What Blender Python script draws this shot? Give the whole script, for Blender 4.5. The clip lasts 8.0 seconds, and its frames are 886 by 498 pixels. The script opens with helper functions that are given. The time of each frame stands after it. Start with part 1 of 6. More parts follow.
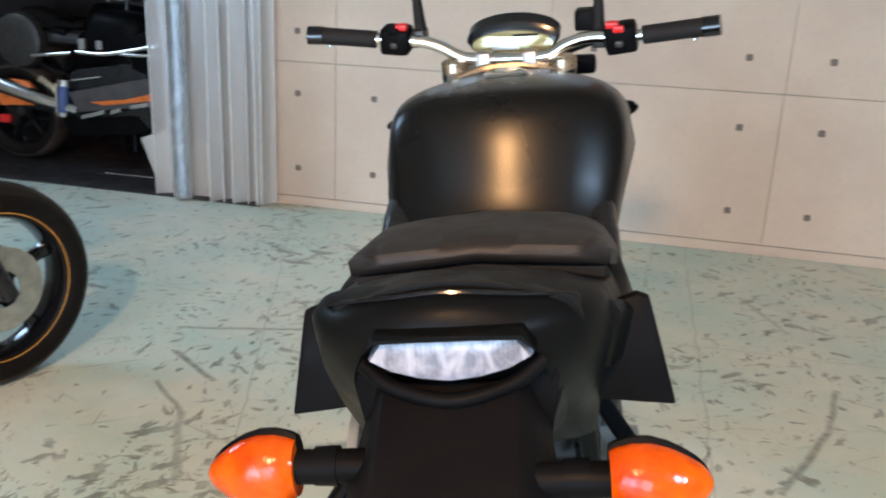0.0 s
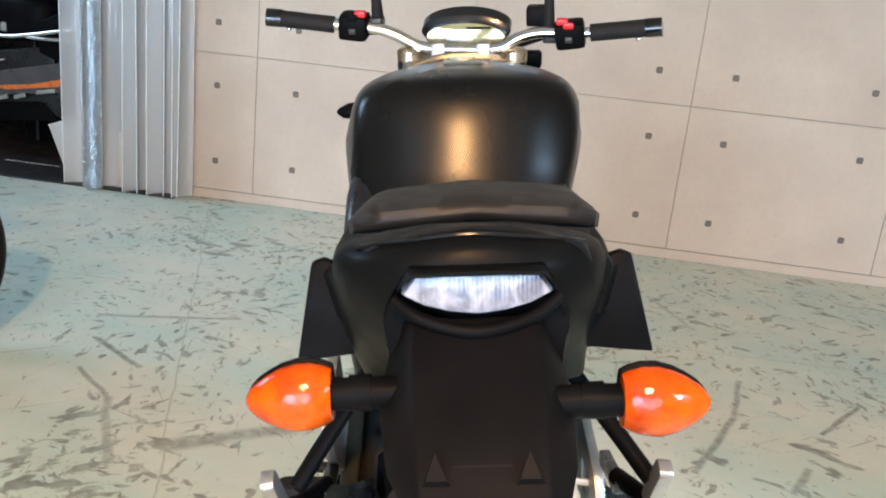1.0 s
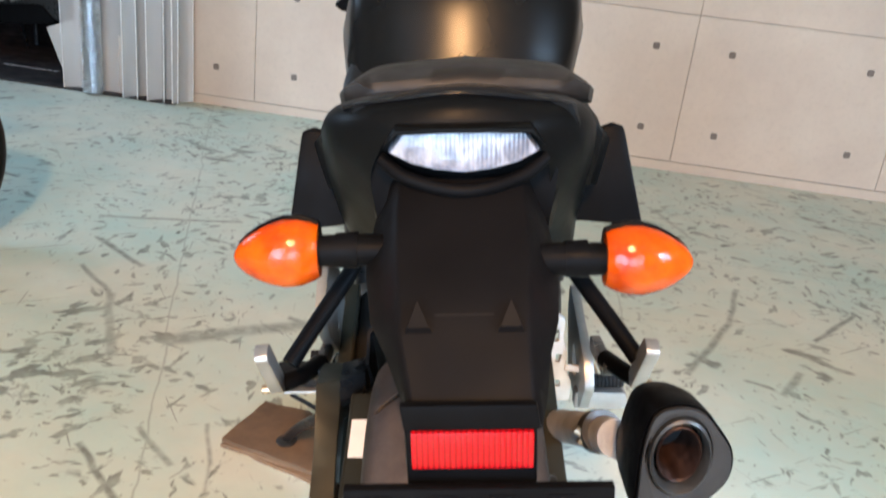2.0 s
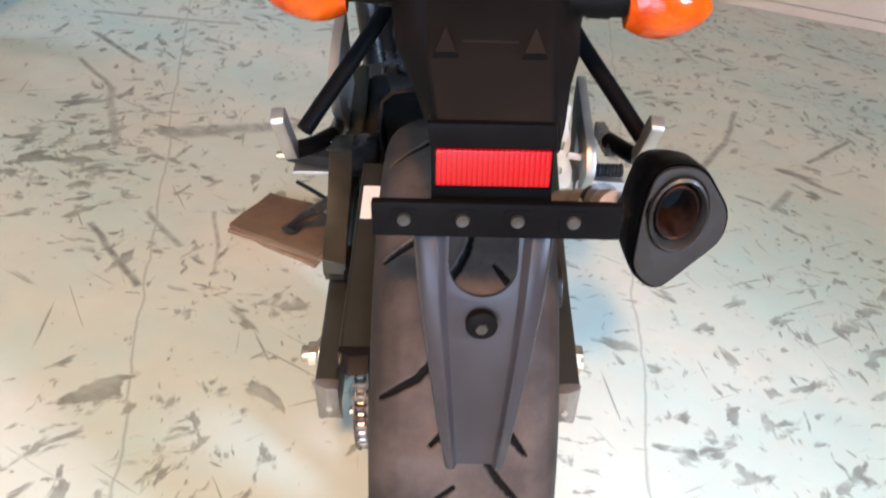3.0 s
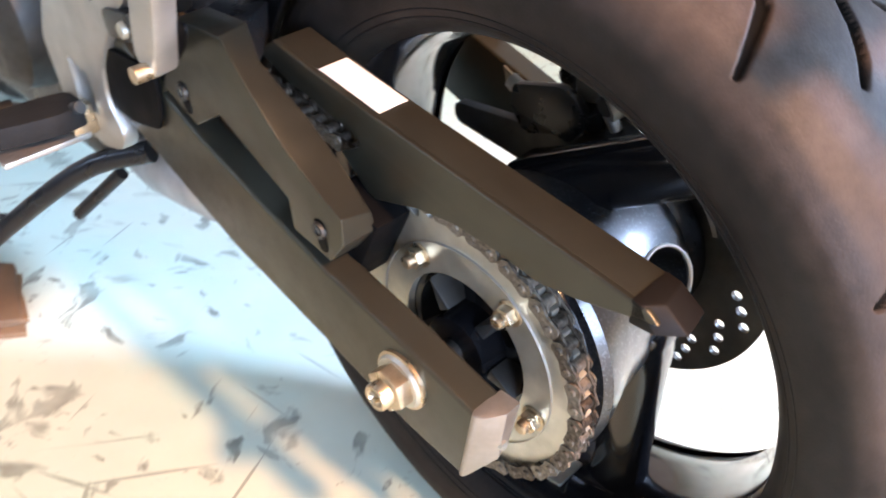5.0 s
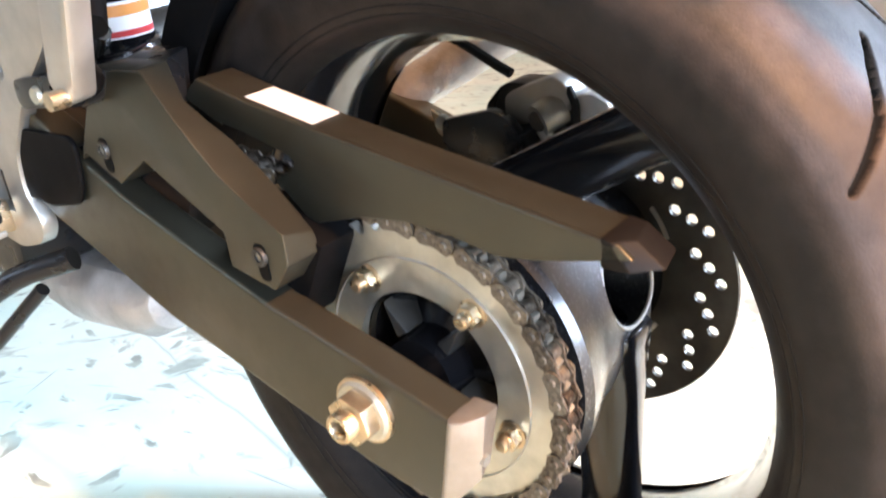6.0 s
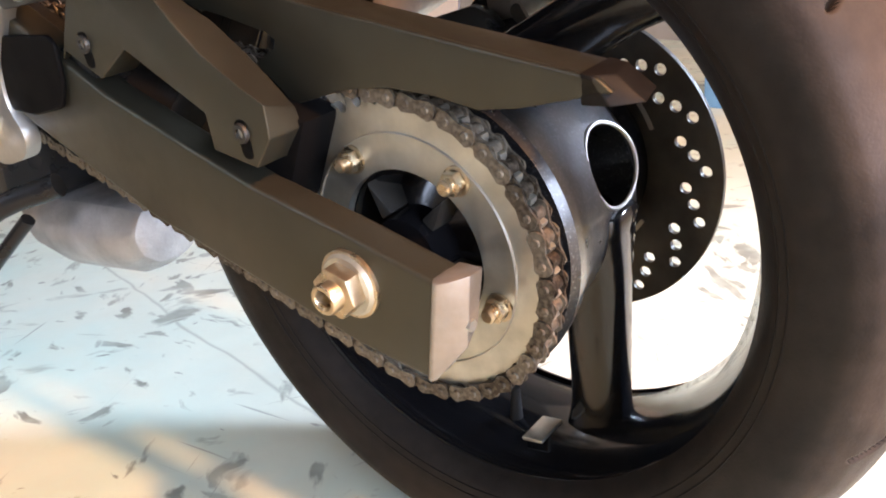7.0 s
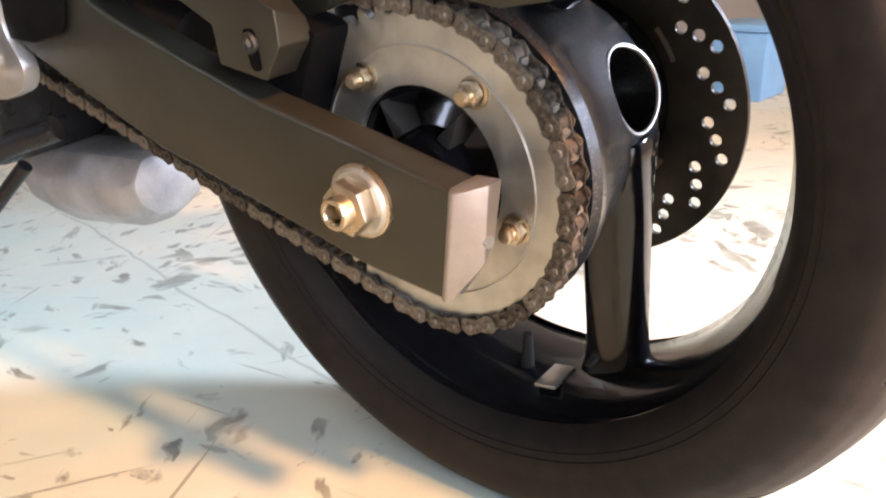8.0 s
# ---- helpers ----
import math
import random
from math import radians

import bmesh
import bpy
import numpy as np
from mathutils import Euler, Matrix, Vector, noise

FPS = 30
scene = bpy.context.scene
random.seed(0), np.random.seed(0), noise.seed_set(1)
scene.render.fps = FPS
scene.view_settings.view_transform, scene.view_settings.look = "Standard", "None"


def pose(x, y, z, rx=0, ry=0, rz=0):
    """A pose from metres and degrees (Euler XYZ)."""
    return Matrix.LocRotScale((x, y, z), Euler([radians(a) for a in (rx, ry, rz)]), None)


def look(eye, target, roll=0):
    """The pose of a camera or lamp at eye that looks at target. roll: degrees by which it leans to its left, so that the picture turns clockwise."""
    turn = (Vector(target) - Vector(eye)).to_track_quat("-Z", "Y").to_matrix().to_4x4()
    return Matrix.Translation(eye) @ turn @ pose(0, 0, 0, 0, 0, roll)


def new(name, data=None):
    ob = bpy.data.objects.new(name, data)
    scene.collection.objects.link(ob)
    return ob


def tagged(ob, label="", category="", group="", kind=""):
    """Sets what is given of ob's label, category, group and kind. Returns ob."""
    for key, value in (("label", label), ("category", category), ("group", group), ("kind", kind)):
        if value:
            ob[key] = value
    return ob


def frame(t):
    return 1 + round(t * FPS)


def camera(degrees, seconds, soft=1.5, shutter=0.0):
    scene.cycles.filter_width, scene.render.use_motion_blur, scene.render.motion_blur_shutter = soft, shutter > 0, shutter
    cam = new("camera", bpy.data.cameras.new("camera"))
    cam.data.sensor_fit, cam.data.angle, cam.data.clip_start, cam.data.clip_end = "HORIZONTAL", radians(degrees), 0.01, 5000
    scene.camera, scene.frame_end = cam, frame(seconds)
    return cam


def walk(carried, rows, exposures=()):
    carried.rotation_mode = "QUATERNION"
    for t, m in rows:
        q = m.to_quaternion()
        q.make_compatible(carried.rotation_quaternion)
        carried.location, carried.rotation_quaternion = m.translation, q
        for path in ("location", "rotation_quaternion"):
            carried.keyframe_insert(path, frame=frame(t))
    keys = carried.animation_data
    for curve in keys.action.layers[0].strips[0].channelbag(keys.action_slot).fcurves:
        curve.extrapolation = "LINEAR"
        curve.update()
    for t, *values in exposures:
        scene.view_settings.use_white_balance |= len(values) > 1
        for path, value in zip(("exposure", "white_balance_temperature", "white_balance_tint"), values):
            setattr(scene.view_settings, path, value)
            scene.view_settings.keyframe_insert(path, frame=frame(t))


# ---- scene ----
cam = camera(55.3, 8.0, soft=1.9, shutter=0.4)
PATH = [
    (0, (0.798, 0.484, 1.176), (0.343, 2.342, 0.590), 2.6),
    (0.5, (0.755, 0.416, 1.171), (0.507, 2.321, 0.617), 3.8),
    (1, (0.713, 0.391, 1.137), (0.491, 2.301, 0.585), 5.9),
    (1.2, (0.719, 0.388, 1.124), (0.499, 2.292, 0.553), 6.5),
    (2.3, (0.739, 0.361, 1.074), (0.544, 2.169, 0.242), 6.9),
    (2.5, (0.741, 0.344, 1.058), (0.570, 2.115, 0.146), 7.7),
    (3, (0.729, 0.308, 1.030), (0.614, 1.993, -0.040), 9.9),
    (3.5, (0.622, 0.36, 1.018), (0.588, 1.971, -0.167), 9.5),
    (3.7, (0.544, 0.473, 0.98), (0.541, 2.048, -0.252), 7.6),
    (3.9, (0.47, 0.575, 0.973), (0.553, 2.117, -0.298), 5.6),
    (4, (0.433, 0.601, 0.973), (0.597, 2.133, -0.302), 5.7),
    (4.2, (0.38, 0.654, 0.945), (0.738, 2.156, -0.326), 5.8),
    (4.5, (0.301, 0.731, 0.892), (1.022, 2.076, -0.4), 7.0),
    (4.7, (0.277, 0.772, 0.802), (1.15, 2.088, -0.425), 6.3),
    (5.8, (0.259, 0.767, 0.601), (1.519, 2.162, -0.081), -0.7),
    (6, (0.248, 0.759, 0.58), (1.516, 2.147, -0.101), -1.0),
    (6.5, (0.239, 0.745, 0.536), (1.501, 2.119, -0.183), -1.6),
    (7, (0.233, 0.736, 0.499), (1.513, 2.116, -0.178), -2.0),
    (7.5, (0.228, 0.729, 0.456), (1.532, 2.128, -0.13), -1.9),
    (8, (0.227, 0.748, 0.438), (1.514, 2.127, -0.224), -1.2),
]
EXPOSURE = [(0.0, 0.17, 7550, 22), (0.5, 0.18, 7600, 22), (1.0, 0.38, 7600, 22), (2.5, 0.38, 7350, 24), (3.0, 0.24, 7400, 31), (3.5, 0.20, 7400, 32), (4.0, 0.58, 7350, 34), (4.5, 0.78, 7250, 35), (5.8, 1.50, 8350, 33), (6.5, 0.98, 8650, 36), (7.0, 0.84, 8950, 39), (8.0, 0.74, 9300, 42)]
walk(cam, [(t, look(eye, target, roll)) for t, eye, target, roll in PATH], EXPOSURE)

# ---------------------------------------------------------------- world and light
world = bpy.data.worlds.new("world")
scene.world = world
world.use_nodes = True
wn = world.node_tree.nodes
sky = wn.new("ShaderNodeTexSky")
sky.sky_type, sky.sun_disc = "NISHITA", False
sky.sun_elevation, sky.sun_rotation = radians(50), radians(200)
world.node_tree.links.new(sky.outputs[0], wn["Background"].inputs[0])
wn["Background"].inputs[1].default_value = 0.10


def area_lamp(name, place, target, size, size_y, power, colour, spread=180):
    data = bpy.data.lights.new(name, "AREA")
    data.shape, data.size, data.size_y, data.energy, data.color = "RECTANGLE", size, size_y, power, colour
    data.spread = radians(spread)
    ob = new(name, data)
    ob.matrix_world = look(place, target)
    return ob


# ---------------------------------------------------------------- mesh helpers
def mesh_of(bm, name, mats, smooth=40):
    bmesh.ops.recalc_face_normals(bm, faces=bm.faces[:])
    me = bpy.data.meshes.new(name)
    bm.to_mesh(me)
    bm.free()
    for m in mats if isinstance(mats, (list, tuple)) else [mats]:
        me.materials.append(m)
    if smooth:
        me.shade_smooth()
        me.set_sharp_from_angle(angle=radians(smooth))
    return me


def part(name, bm, mat, parent=None, label="", smooth=40, m=None):
    ob = new(name, mesh_of(bm, name, mat, smooth))
    ob.parent = parent
    if m is not None:
        ob.matrix_basis = m
    return tagged(ob, label)


def reshaped(ob, f):
    """Moves every point of a part and of its pieces, as its thing sees them, to where f takes it."""
    for p in (ob, *ob.children_recursive):
        m, up = p.matrix_basis.copy(), p
        while up is not ob:
            up = up.parent
            m = up.matrix_basis @ m
        back = m.inverted()
        for v in p.data.vertices:
            v.co = back @ f(m @ v.co)


def thing(name, label, category, m=None, group="", kind=""):
    ob = new(name)
    ob.empty_display_size = 0.1
    if m is not None:
        ob.matrix_basis = m
    return tagged(ob, label, category, group, kind)


def bevelled(bm, width, segs=2, angle=25):
    if width > 0:
        edges = [e for e in bm.edges if len(e.link_faces) == 2 and e.calc_face_angle(0) > radians(angle)]
        bmesh.ops.bevel(bm, geom=edges, offset=width, segments=segs, profile=0.6, affect="EDGES", clamp_overlap=True)
    return bm


def box(size, place=(0, 0, 0), bevel=0.0, turn=(0, 0, 0), bm=None):
    own = bmesh.new()
    bmesh.ops.create_cube(own, size=1.0, matrix=pose(*place, *turn) @ Matrix.Diagonal((*size, 1)))
    bevelled(own, bevel)
    return merged(own, bm)


def merged(own, bm):
    if bm is None:
        return own
    me = bpy.data.meshes.new("tmp")
    own.to_mesh(me)
    own.free()
    bm.from_mesh(me)
    bpy.data.meshes.remove(me)
    return bm


AX = {"x": lambda a, u, v: (a, u, v), "y": lambda a, u, v: (u, a, v), "z": lambda a, u, v: (u, v, a)}


def prism(poly, axis, a0, a1, bevel=0.0, holes=(), segs=2, bm=None):
    """A plate with the outline poly, across the axis from a0 to a1, with openings through it."""
    own = bmesh.new()
    loops = []
    for loop in (poly, *holes):
        vs = [own.verts.new(AX[axis](a0, *p)) for p in loop]
        loops += [own.edges.new((vs[i], vs[(i + 1) % len(vs)])) for i in range(len(vs))]
    made = bmesh.ops.triangle_fill(own, use_beauty=True, use_dissolve=False, edges=loops)["geom"]
    faces = [f for f in made if isinstance(f, bmesh.types.BMFace)]
    bmesh.ops.dissolve_limit(own, angle_limit=0.01, verts=own.verts[:], edges=own.edges[:])
    faces = own.faces[:]
    out = bmesh.ops.extrude_face_region(own, geom=faces)["geom"]
    shift = Vector(AX[axis](a1 - a0, 0, 0))
    bmesh.ops.translate(own, vec=shift, verts=[v for v in out if isinstance(v, bmesh.types.BMVert)])
    bmesh.ops.recalc_face_normals(own, faces=own.faces[:])
    bevelled(own, bevel, segs)
    return merged(own, bm)


def loft(rings, caps=True, bm=None, closed=True):
    """A skin over rings of points, each with as many points as the next."""
    own = bmesh.new()
    rows = [[own.verts.new(p) for p in ring] for ring in rings]
    n = len(rows[0])
    for a, b in zip(rows, rows[1:]):
        for i in range(n if closed else n - 1):
            j = (i + 1) % n
            own.faces.new((a[i], a[j], b[j], b[i]))
    if caps and closed:
        own.faces.new(rows[0])
        own.faces.new(rows[-1][::-1])
    bmesh.ops.recalc_face_normals(own, faces=own.faces[:])
    return merged(own, bm)


def curve_points(points, steps=8):
    """A smooth line through the points."""
    p = [Vector(q) for q in points]
    p = [p[0] * 2 - p[1], *p, p[-1] * 2 - p[-2]]
    out = []
    for i in range(1, len(p) - 2):
        for k in range(steps):
            t = k / steps
            a, b, c, d = p[i - 1 : i + 3]
            out.append(0.5 * (2 * b + (c - a) * t + (2 * a - 5 * b + 4 * c - d) * t * t + (3 * b - a - 3 * c + d) * t**3))
    return out + [p[-2]]


def tube(points, radius, segs=14, steps=6, bm=None, flat=1.0):
    """A round bar along a smooth line; radius: one number, or one for each end."""
    line = curve_points(points, steps) if steps > 1 else [Vector(q) for q in points]
    r0, r1 = radius if isinstance(radius, tuple) else (radius, radius)
    side, rings = None, []
    for i, p in enumerate(line):
        way = (line[min(i + 1, len(line) - 1)] - line[max(i - 1, 0)]).normalized()
        side = way.orthogonal() if side is None else side - way * side.dot(way)
        side.normalize()
        up = way.cross(side)
        r = r0 + (r1 - r0) * i / max(1, len(line) - 1)
        rings.append([p + r * (side * math.cos(a) + up * flat * math.sin(a)) for a in (2 * math.pi * k / segs for k in range(segs))])
    return loft(rings, bm=bm)


def lathe(profile, centre, axis="x", segs=64, closed=False, bm=None):
    """Turns (along, radius) round an axis through centre."""
    c, rings = Vector(centre), []
    for k in range(segs):
        a = 2 * math.pi * k / segs
        rings.append([c + Vector(AX[axis](s, r * math.cos(a), r * math.sin(a))) for s, r in profile])
    own = bmesh.new()
    rows = [[own.verts.new(p) for p in ring] for ring in rings]
    n = len(profile)
    for k in range(segs):
        a, b = rows[k], rows[(k + 1) % segs]
        for i in range(n if closed else n - 1):
            j = (i + 1) % n
            own.faces.new((a[i], a[j], b[j], b[i]))
    bmesh.ops.remove_doubles(own, verts=own.verts[:], dist=1e-6)
    bmesh.ops.recalc_face_normals(own, faces=own.faces[:])
    return merged(own, bm)


def cut(ob, cutters):
    """Takes the cutter meshes out of ob, for good."""
    tool = new("tool", mesh_of(cutters, "tool", []))
    mod = ob.modifiers.new("cut", "BOOLEAN")
    mod.object, mod.operation, mod.solver = tool, "DIFFERENCE", "EXACT"
    bpy.context.view_layer.update()
    tool.matrix_world = ob.matrix_world.copy()
    bpy.context.view_layer.update()
    me = bpy.data.meshes.new_from_object(ob.evaluated_get(bpy.context.evaluated_depsgraph_get()))
    ob.modifiers.clear()
    ob.data = me
    bpy.data.objects.remove(tool)
    me.set_sharp_from_angle(angle=radians(35))
    return ob


def rounded(poly, r, segs=4):
    """A closed outline with rounded corners."""
    out, n = [], len(poly)
    for i in range(n):
        p, q, s = (Vector(poly[k % n]) for k in (i - 1, i, i + 1))
        a, b = (p - q), (s - q)
        d = min(r, 0.45 * a.length, 0.45 * b.length)
        a, b = q + a.normalized() * d, q + b.normalized() * d
        for k in range(segs + 1):
            t = k / segs
            out.append(tuple((1 - t) ** 2 * a + 2 * t * (1 - t) * q + t * t * b))
    return out


def hexagon(r):
    return [(r * math.cos(math.pi / 3 * k), r * math.sin(math.pi / 3 * k)) for k in range(6)]


# ---------------------------------------------------------------- materials
class Mat:
    """A small builder of node materials."""

    def __init__(self, name, colour, rough, metal=0.0, **more):
        self.mat = bpy.data.materials.new(name)
        self.mat.use_nodes = True
        self.nodes, self.links = self.mat.node_tree.nodes, self.mat.node_tree.links
        self.b = self.nodes["Principled BSDF"]
        self.set("Base Color", (*colour, 1)), self.set("Roughness", rough), self.set("Metallic", metal)
        for key, value in more.items():
            self.set(("Specular IOR Level" if key == "Specular_IOR_Level" else key.replace("_", " ")), value)
        self.base = colour
        tc = self.nodes.new("ShaderNodeTexCoord")
        self.space = tc.outputs["Object"]

    def set(self, key, value):
        self.b.inputs[key].default_value = value

    def link(self, a, b):
        self.links.new(a, b)

    def math(self, op, a, b=0.0, c=0.0, clamp=False):
        n = self.nodes.new("ShaderNodeMath")
        n.operation, n.use_clamp = op, clamp
        for i, v in enumerate((a, b, c)):
            if isinstance(v, (int, float)):
                n.inputs[i].default_value = v
            else:
                self.link(v, n.inputs[i])
        return n.outputs[0]

    def mapped(self, scale=(1, 1, 1), turn=(0, 0, 0), shift=(0, 0, 0), src=None):
        n = self.nodes.new("ShaderNodeMapping")
        n.inputs["Scale"].default_value, n.inputs["Location"].default_value = scale, shift
        n.inputs["Rotation"].default_value = [radians(a) for a in turn]
        self.link(src or self.space, n.inputs[0])
        return n.outputs[0]

    def noise(self, scale, detail=4, rough=0.55, src=None, distort=0.0):
        n = self.nodes.new("ShaderNodeTexNoise")
        n.inputs["Scale"].default_value, n.inputs["Detail"].default_value = scale, detail
        n.inputs["Roughness"].default_value, n.inputs["Distortion"].default_value = rough, distort
        self.link(src or self.space, n.inputs["Vector"])
        return n.outputs["Fac"]

    def ramp(self, src, *stops):
        n = self.nodes.new("ShaderNodeValToRGB")
        e = n.color_ramp.elements
        while len(e) < len(stops):
            e.new(0.5)
        for k, (pos, col) in enumerate(stops):
            e[k].position = pos
            e[k].color = (*col, 1) if isinstance(col, tuple) else (col, col, col, 1)
        self.link(src, n.inputs[0])
        return n.outputs[0]

    def mix(self, fac, a, b):
        n = self.nodes.new("ShaderNodeMix")
        n.data_type = "RGBA"
        for i, v in ((0, fac), (6, a), (7, b)):
            if isinstance(v, (int, float)):
                n.inputs[i].default_value = v
            elif isinstance(v, tuple):
                n.inputs[i].default_value = (*v, 1)
            else:
                self.link(v, n.inputs[i])
        return n.outputs[2]

    def vary(self, scale, amount, detail=5):
        """Light and dark blotches of the base colour."""
        f = self.noise(scale, detail)
        lo, hi = (tuple(c * k for c in self.base) for k in (1 - amount, 1 + amount))
        self.colour(self.ramp(f, (0.3, lo), (0.7, hi)))
        return self

    def colour(self, socket):
        self.link(socket, self.b.inputs["Base Color"])
        return self

    def gloss(self, scale, lo, hi, detail=5):
        self.link(self.ramp(self.noise(scale, detail), (0.3, lo), (0.7, hi)), self.b.inputs["Roughness"])
        return self

    def bump(self, src, strength=0.2, depth=0.001):
        n = self.nodes.new("ShaderNodeBump")
        n.inputs["Strength"].default_value, n.inputs["Distance"].default_value = strength, depth
        self.link(src, n.inputs["Height"])
        self.link(n.outputs[0], self.b.inputs["Normal"])
        return self

    def grain(self, scale, strength=0.2, depth=0.0005):
        return self.bump(self.noise(scale, 3), strength, depth)


black_plastic = Mat("black_plastic", (0.0035, 0.0035, 0.0038), 0.5, Specular_IOR_Level=0.04).vary(18, 0.25).gloss(30, 0.36, 0.55).grain(900, 0.2, 0.0005).mat
fender_plastic = Mat("fender_plastic", (0.005, 0.0045, 0.0045), 0.45, Specular_IOR_Level=0.045).vary(14, 0.2).gloss(22, 0.45, 0.62).grain(700, 0.15, 0.0004).mat
flap_plastic = Mat("flap_plastic", (0.027, 0.025, 0.029), 0.4, Specular_IOR_Level=0.28).vary(14, 0.2).gloss(22, 0.28, 0.45).grain(600, 0.15, 0.0004).mat
gloss_black = Mat("gloss_black", (0.005, 0.005, 0.006), 0.16, Specular_IOR_Level=0.35, Coat_Weight=0.3, Coat_Roughness=0.05).gloss(25, 0.1, 0.24).mat
cowl_paint = Mat("cowl_paint", (0.0036, 0.0040, 0.0041), 0.38, Specular_IOR_Level=0.065).vary(12, 0.15).gloss(30, 0.33, 0.45).grain(500, 0.08, 0.0003).mat
tank_paint = Mat("tank_paint", (0.004, 0.0036, 0.0032), 0.27, 0.0, Specular_IOR_Level=0.26).gloss(5, 0.25, 0.30).mat
seat_vinyl = Mat("seat_vinyl", (0.016, 0.0142, 0.013), 0.5, Specular_IOR_Level=0.3).vary(25, 0.2).gloss(40, 0.42, 0.56).grain(450, 0.4, 0.0007).mat
arm_paint = Mat("arm_paint", (0.060, 0.056, 0.042), 0.36, 0.7).vary(10, 0.12).gloss(60, 0.3, 0.42).grain(1100, 0.12, 0.0003).mat
cast_alloy = Mat("cast_alloy", (0.44, 0.42, 0.39), 0.42, 0.85).vary(30, 0.12).gloss(50, 0.35, 0.5).grain(600, 0.25, 0.0005).mat
bright_alloy = Mat("bright_alloy", (0.72, 0.70, 0.68), 0.35, 0.6).vary(30, 0.1).gloss(40, 0.28, 0.45).grain(600, 0.2, 0.0004).mat
cap_alloy = Mat("cap_alloy", (0.30, 0.265, 0.235), 0.46, 0.8).vary(40, 0.18).gloss(60, 0.38, 0.55).grain(500, 0.25, 0.0005).mat
raw_alloy = Mat("raw_alloy", (0.45, 0.44, 0.43), 0.6, 0.7).vary(18, 0.25).gloss(25, 0.48, 0.72)
raw_alloy = raw_alloy.bump(raw_alloy.noise(26, 5, 0.6), 0.7, 0.006).mat
zinc = Mat("zinc", (0.5, 0.49, 0.44), 0.38, 0.9).vary(35, 0.2).gloss(80, 0.28, 0.5).grain(300, 0.15, 0.0003).mat
gold_zinc = Mat("gold_zinc", (0.56, 0.44, 0.31), 0.3, 0.95).vary(90, 0.2).gloss(80, 0.22, 0.4).mat
chrome = Mat("chrome", (0.75, 0.74, 0.72), 0.12, 1.0).gloss(60, 0.07, 0.2).mat
dark_steel = Mat("dark_steel", (0.05, 0.047, 0.043), 0.45, 0.6).vary(40, 0.3).gloss(60, 0.35, 0.55).grain(500, 0.2, 0.0004).mat
white_label = Mat("white_label", (0.75, 0.72, 0.7), 0.45).vary(60, 0.04).mat
red_label = Mat("red_label", (0.6, 0.03, 0.03), 0.45).vary(60, 0.06).mat
orange_label = Mat("orange_label", (0.75, 0.25, 0.06), 0.45).vary(60, 0.06).mat
red_plastic = Mat("red_plastic", (0.7, 0.02, 0.02), 0.35).vary(60, 0.05).mat
orange_paint = Mat("orange_paint", (0.75, 0.16, 0.03), 0.3, Coat_Weight=0.4).vary(9, 0.1).gloss(20, 0.22, 0.4).mat
grip_rubber = Mat("grip_rubber", (0.009, 0.009, 0.009), 0.7, Specular_IOR_Level=0.25).vary(60, 0.2).grain(260, 0.5, 0.001).mat
fork_black = Mat("fork_black", (0.015, 0.015, 0.016), 0.3, 0.3).gloss(40, 0.22, 0.4).mat

# chain: steel under brown grease
k = Mat("chain_steel", (0.3, 0.27, 0.23), 0.4, 0.8)
oi = k.nodes.new("ShaderNodeObjectInfo").outputs["Random"]
k.colour(k.ramp(k.math("ADD", k.math("MULTIPLY", k.noise(220, 4), 0.7), k.math("MULTIPLY", oi, 0.25)), (0.32, (0.035, 0.024, 0.017)), (0.72, (0.27, 0.23, 0.185))))
k.set("Metallic", 0.6)
k.gloss(300, 0.4, 0.68).grain(700, 0.2, 0.0004)
chain_steel = k.mat
chain_dark = Mat("chain_dark", (0.035, 0.028, 0.022), 0.35, 0.5).vary(200, 0.5).gloss(200, 0.25, 0.6).mat

# rubber with road dust; its radial ramp also colours in top-lit tread, shaded sidewall
k = Mat("tyre_rubber", (0.045, 0.04, 0.038), 0.62, Specular_IOR_Level=0.18)
sz = k.nodes.new("ShaderNodeSeparateXYZ")
k.link(k.space, sz.inputs[0])
off = k.math("SUBTRACT", sz.outputs["Z"], 0.317)
reach = k.math("SQRT", k.math("ADD", k.math("MULTIPLY", sz.outputs["Y"], sz.outputs["Y"]), k.math("MULTIPLY", off, off)))
worn = k.math("MULTIPLY", k.ramp(k.noise(9, 6, 0.65), (0.36, 0.1), (0.66, 0.9)), k.ramp(k.math("ADD", reach, k.math("MULTIPLY", k.math("SUBTRACT", k.noise(24, 3), 0.5), 0.02)), (0.274, 0.0), (0.306, 1.0)))
k.colour(k.mix(worn, k.ramp(k.noise(60, 4), (0.3, (0.008, 0.0062, 0.0056)), (0.7, (0.016, 0.0122, 0.0105))), (0.080, 0.058, 0.047)))
k.gloss(14, 0.46, 0.66)
k.bump(k.math("ADD", k.noise(500, 3), k.math("MULTIPLY", k.noise(70, 3), 0.5)), 0.3, 0.0007)
tyre_rubber = k.mat
# tread grooves: recess shade put into a near-black rubber colour
groove_shade = Mat("groove_shade", (0.004, 0.0035, 0.0033), 0.8, Specular_IOR_Level=0.1).vary(50, 0.2).mat
sidewall_rubber = Mat("sidewall_rubber", (0.0075, 0.006, 0.0052), 0.55, Specular_IOR_Level=0.12).vary(20, 0.2).gloss(30, 0.45, 0.62).grain(300, 0.2, 0.0004).mat

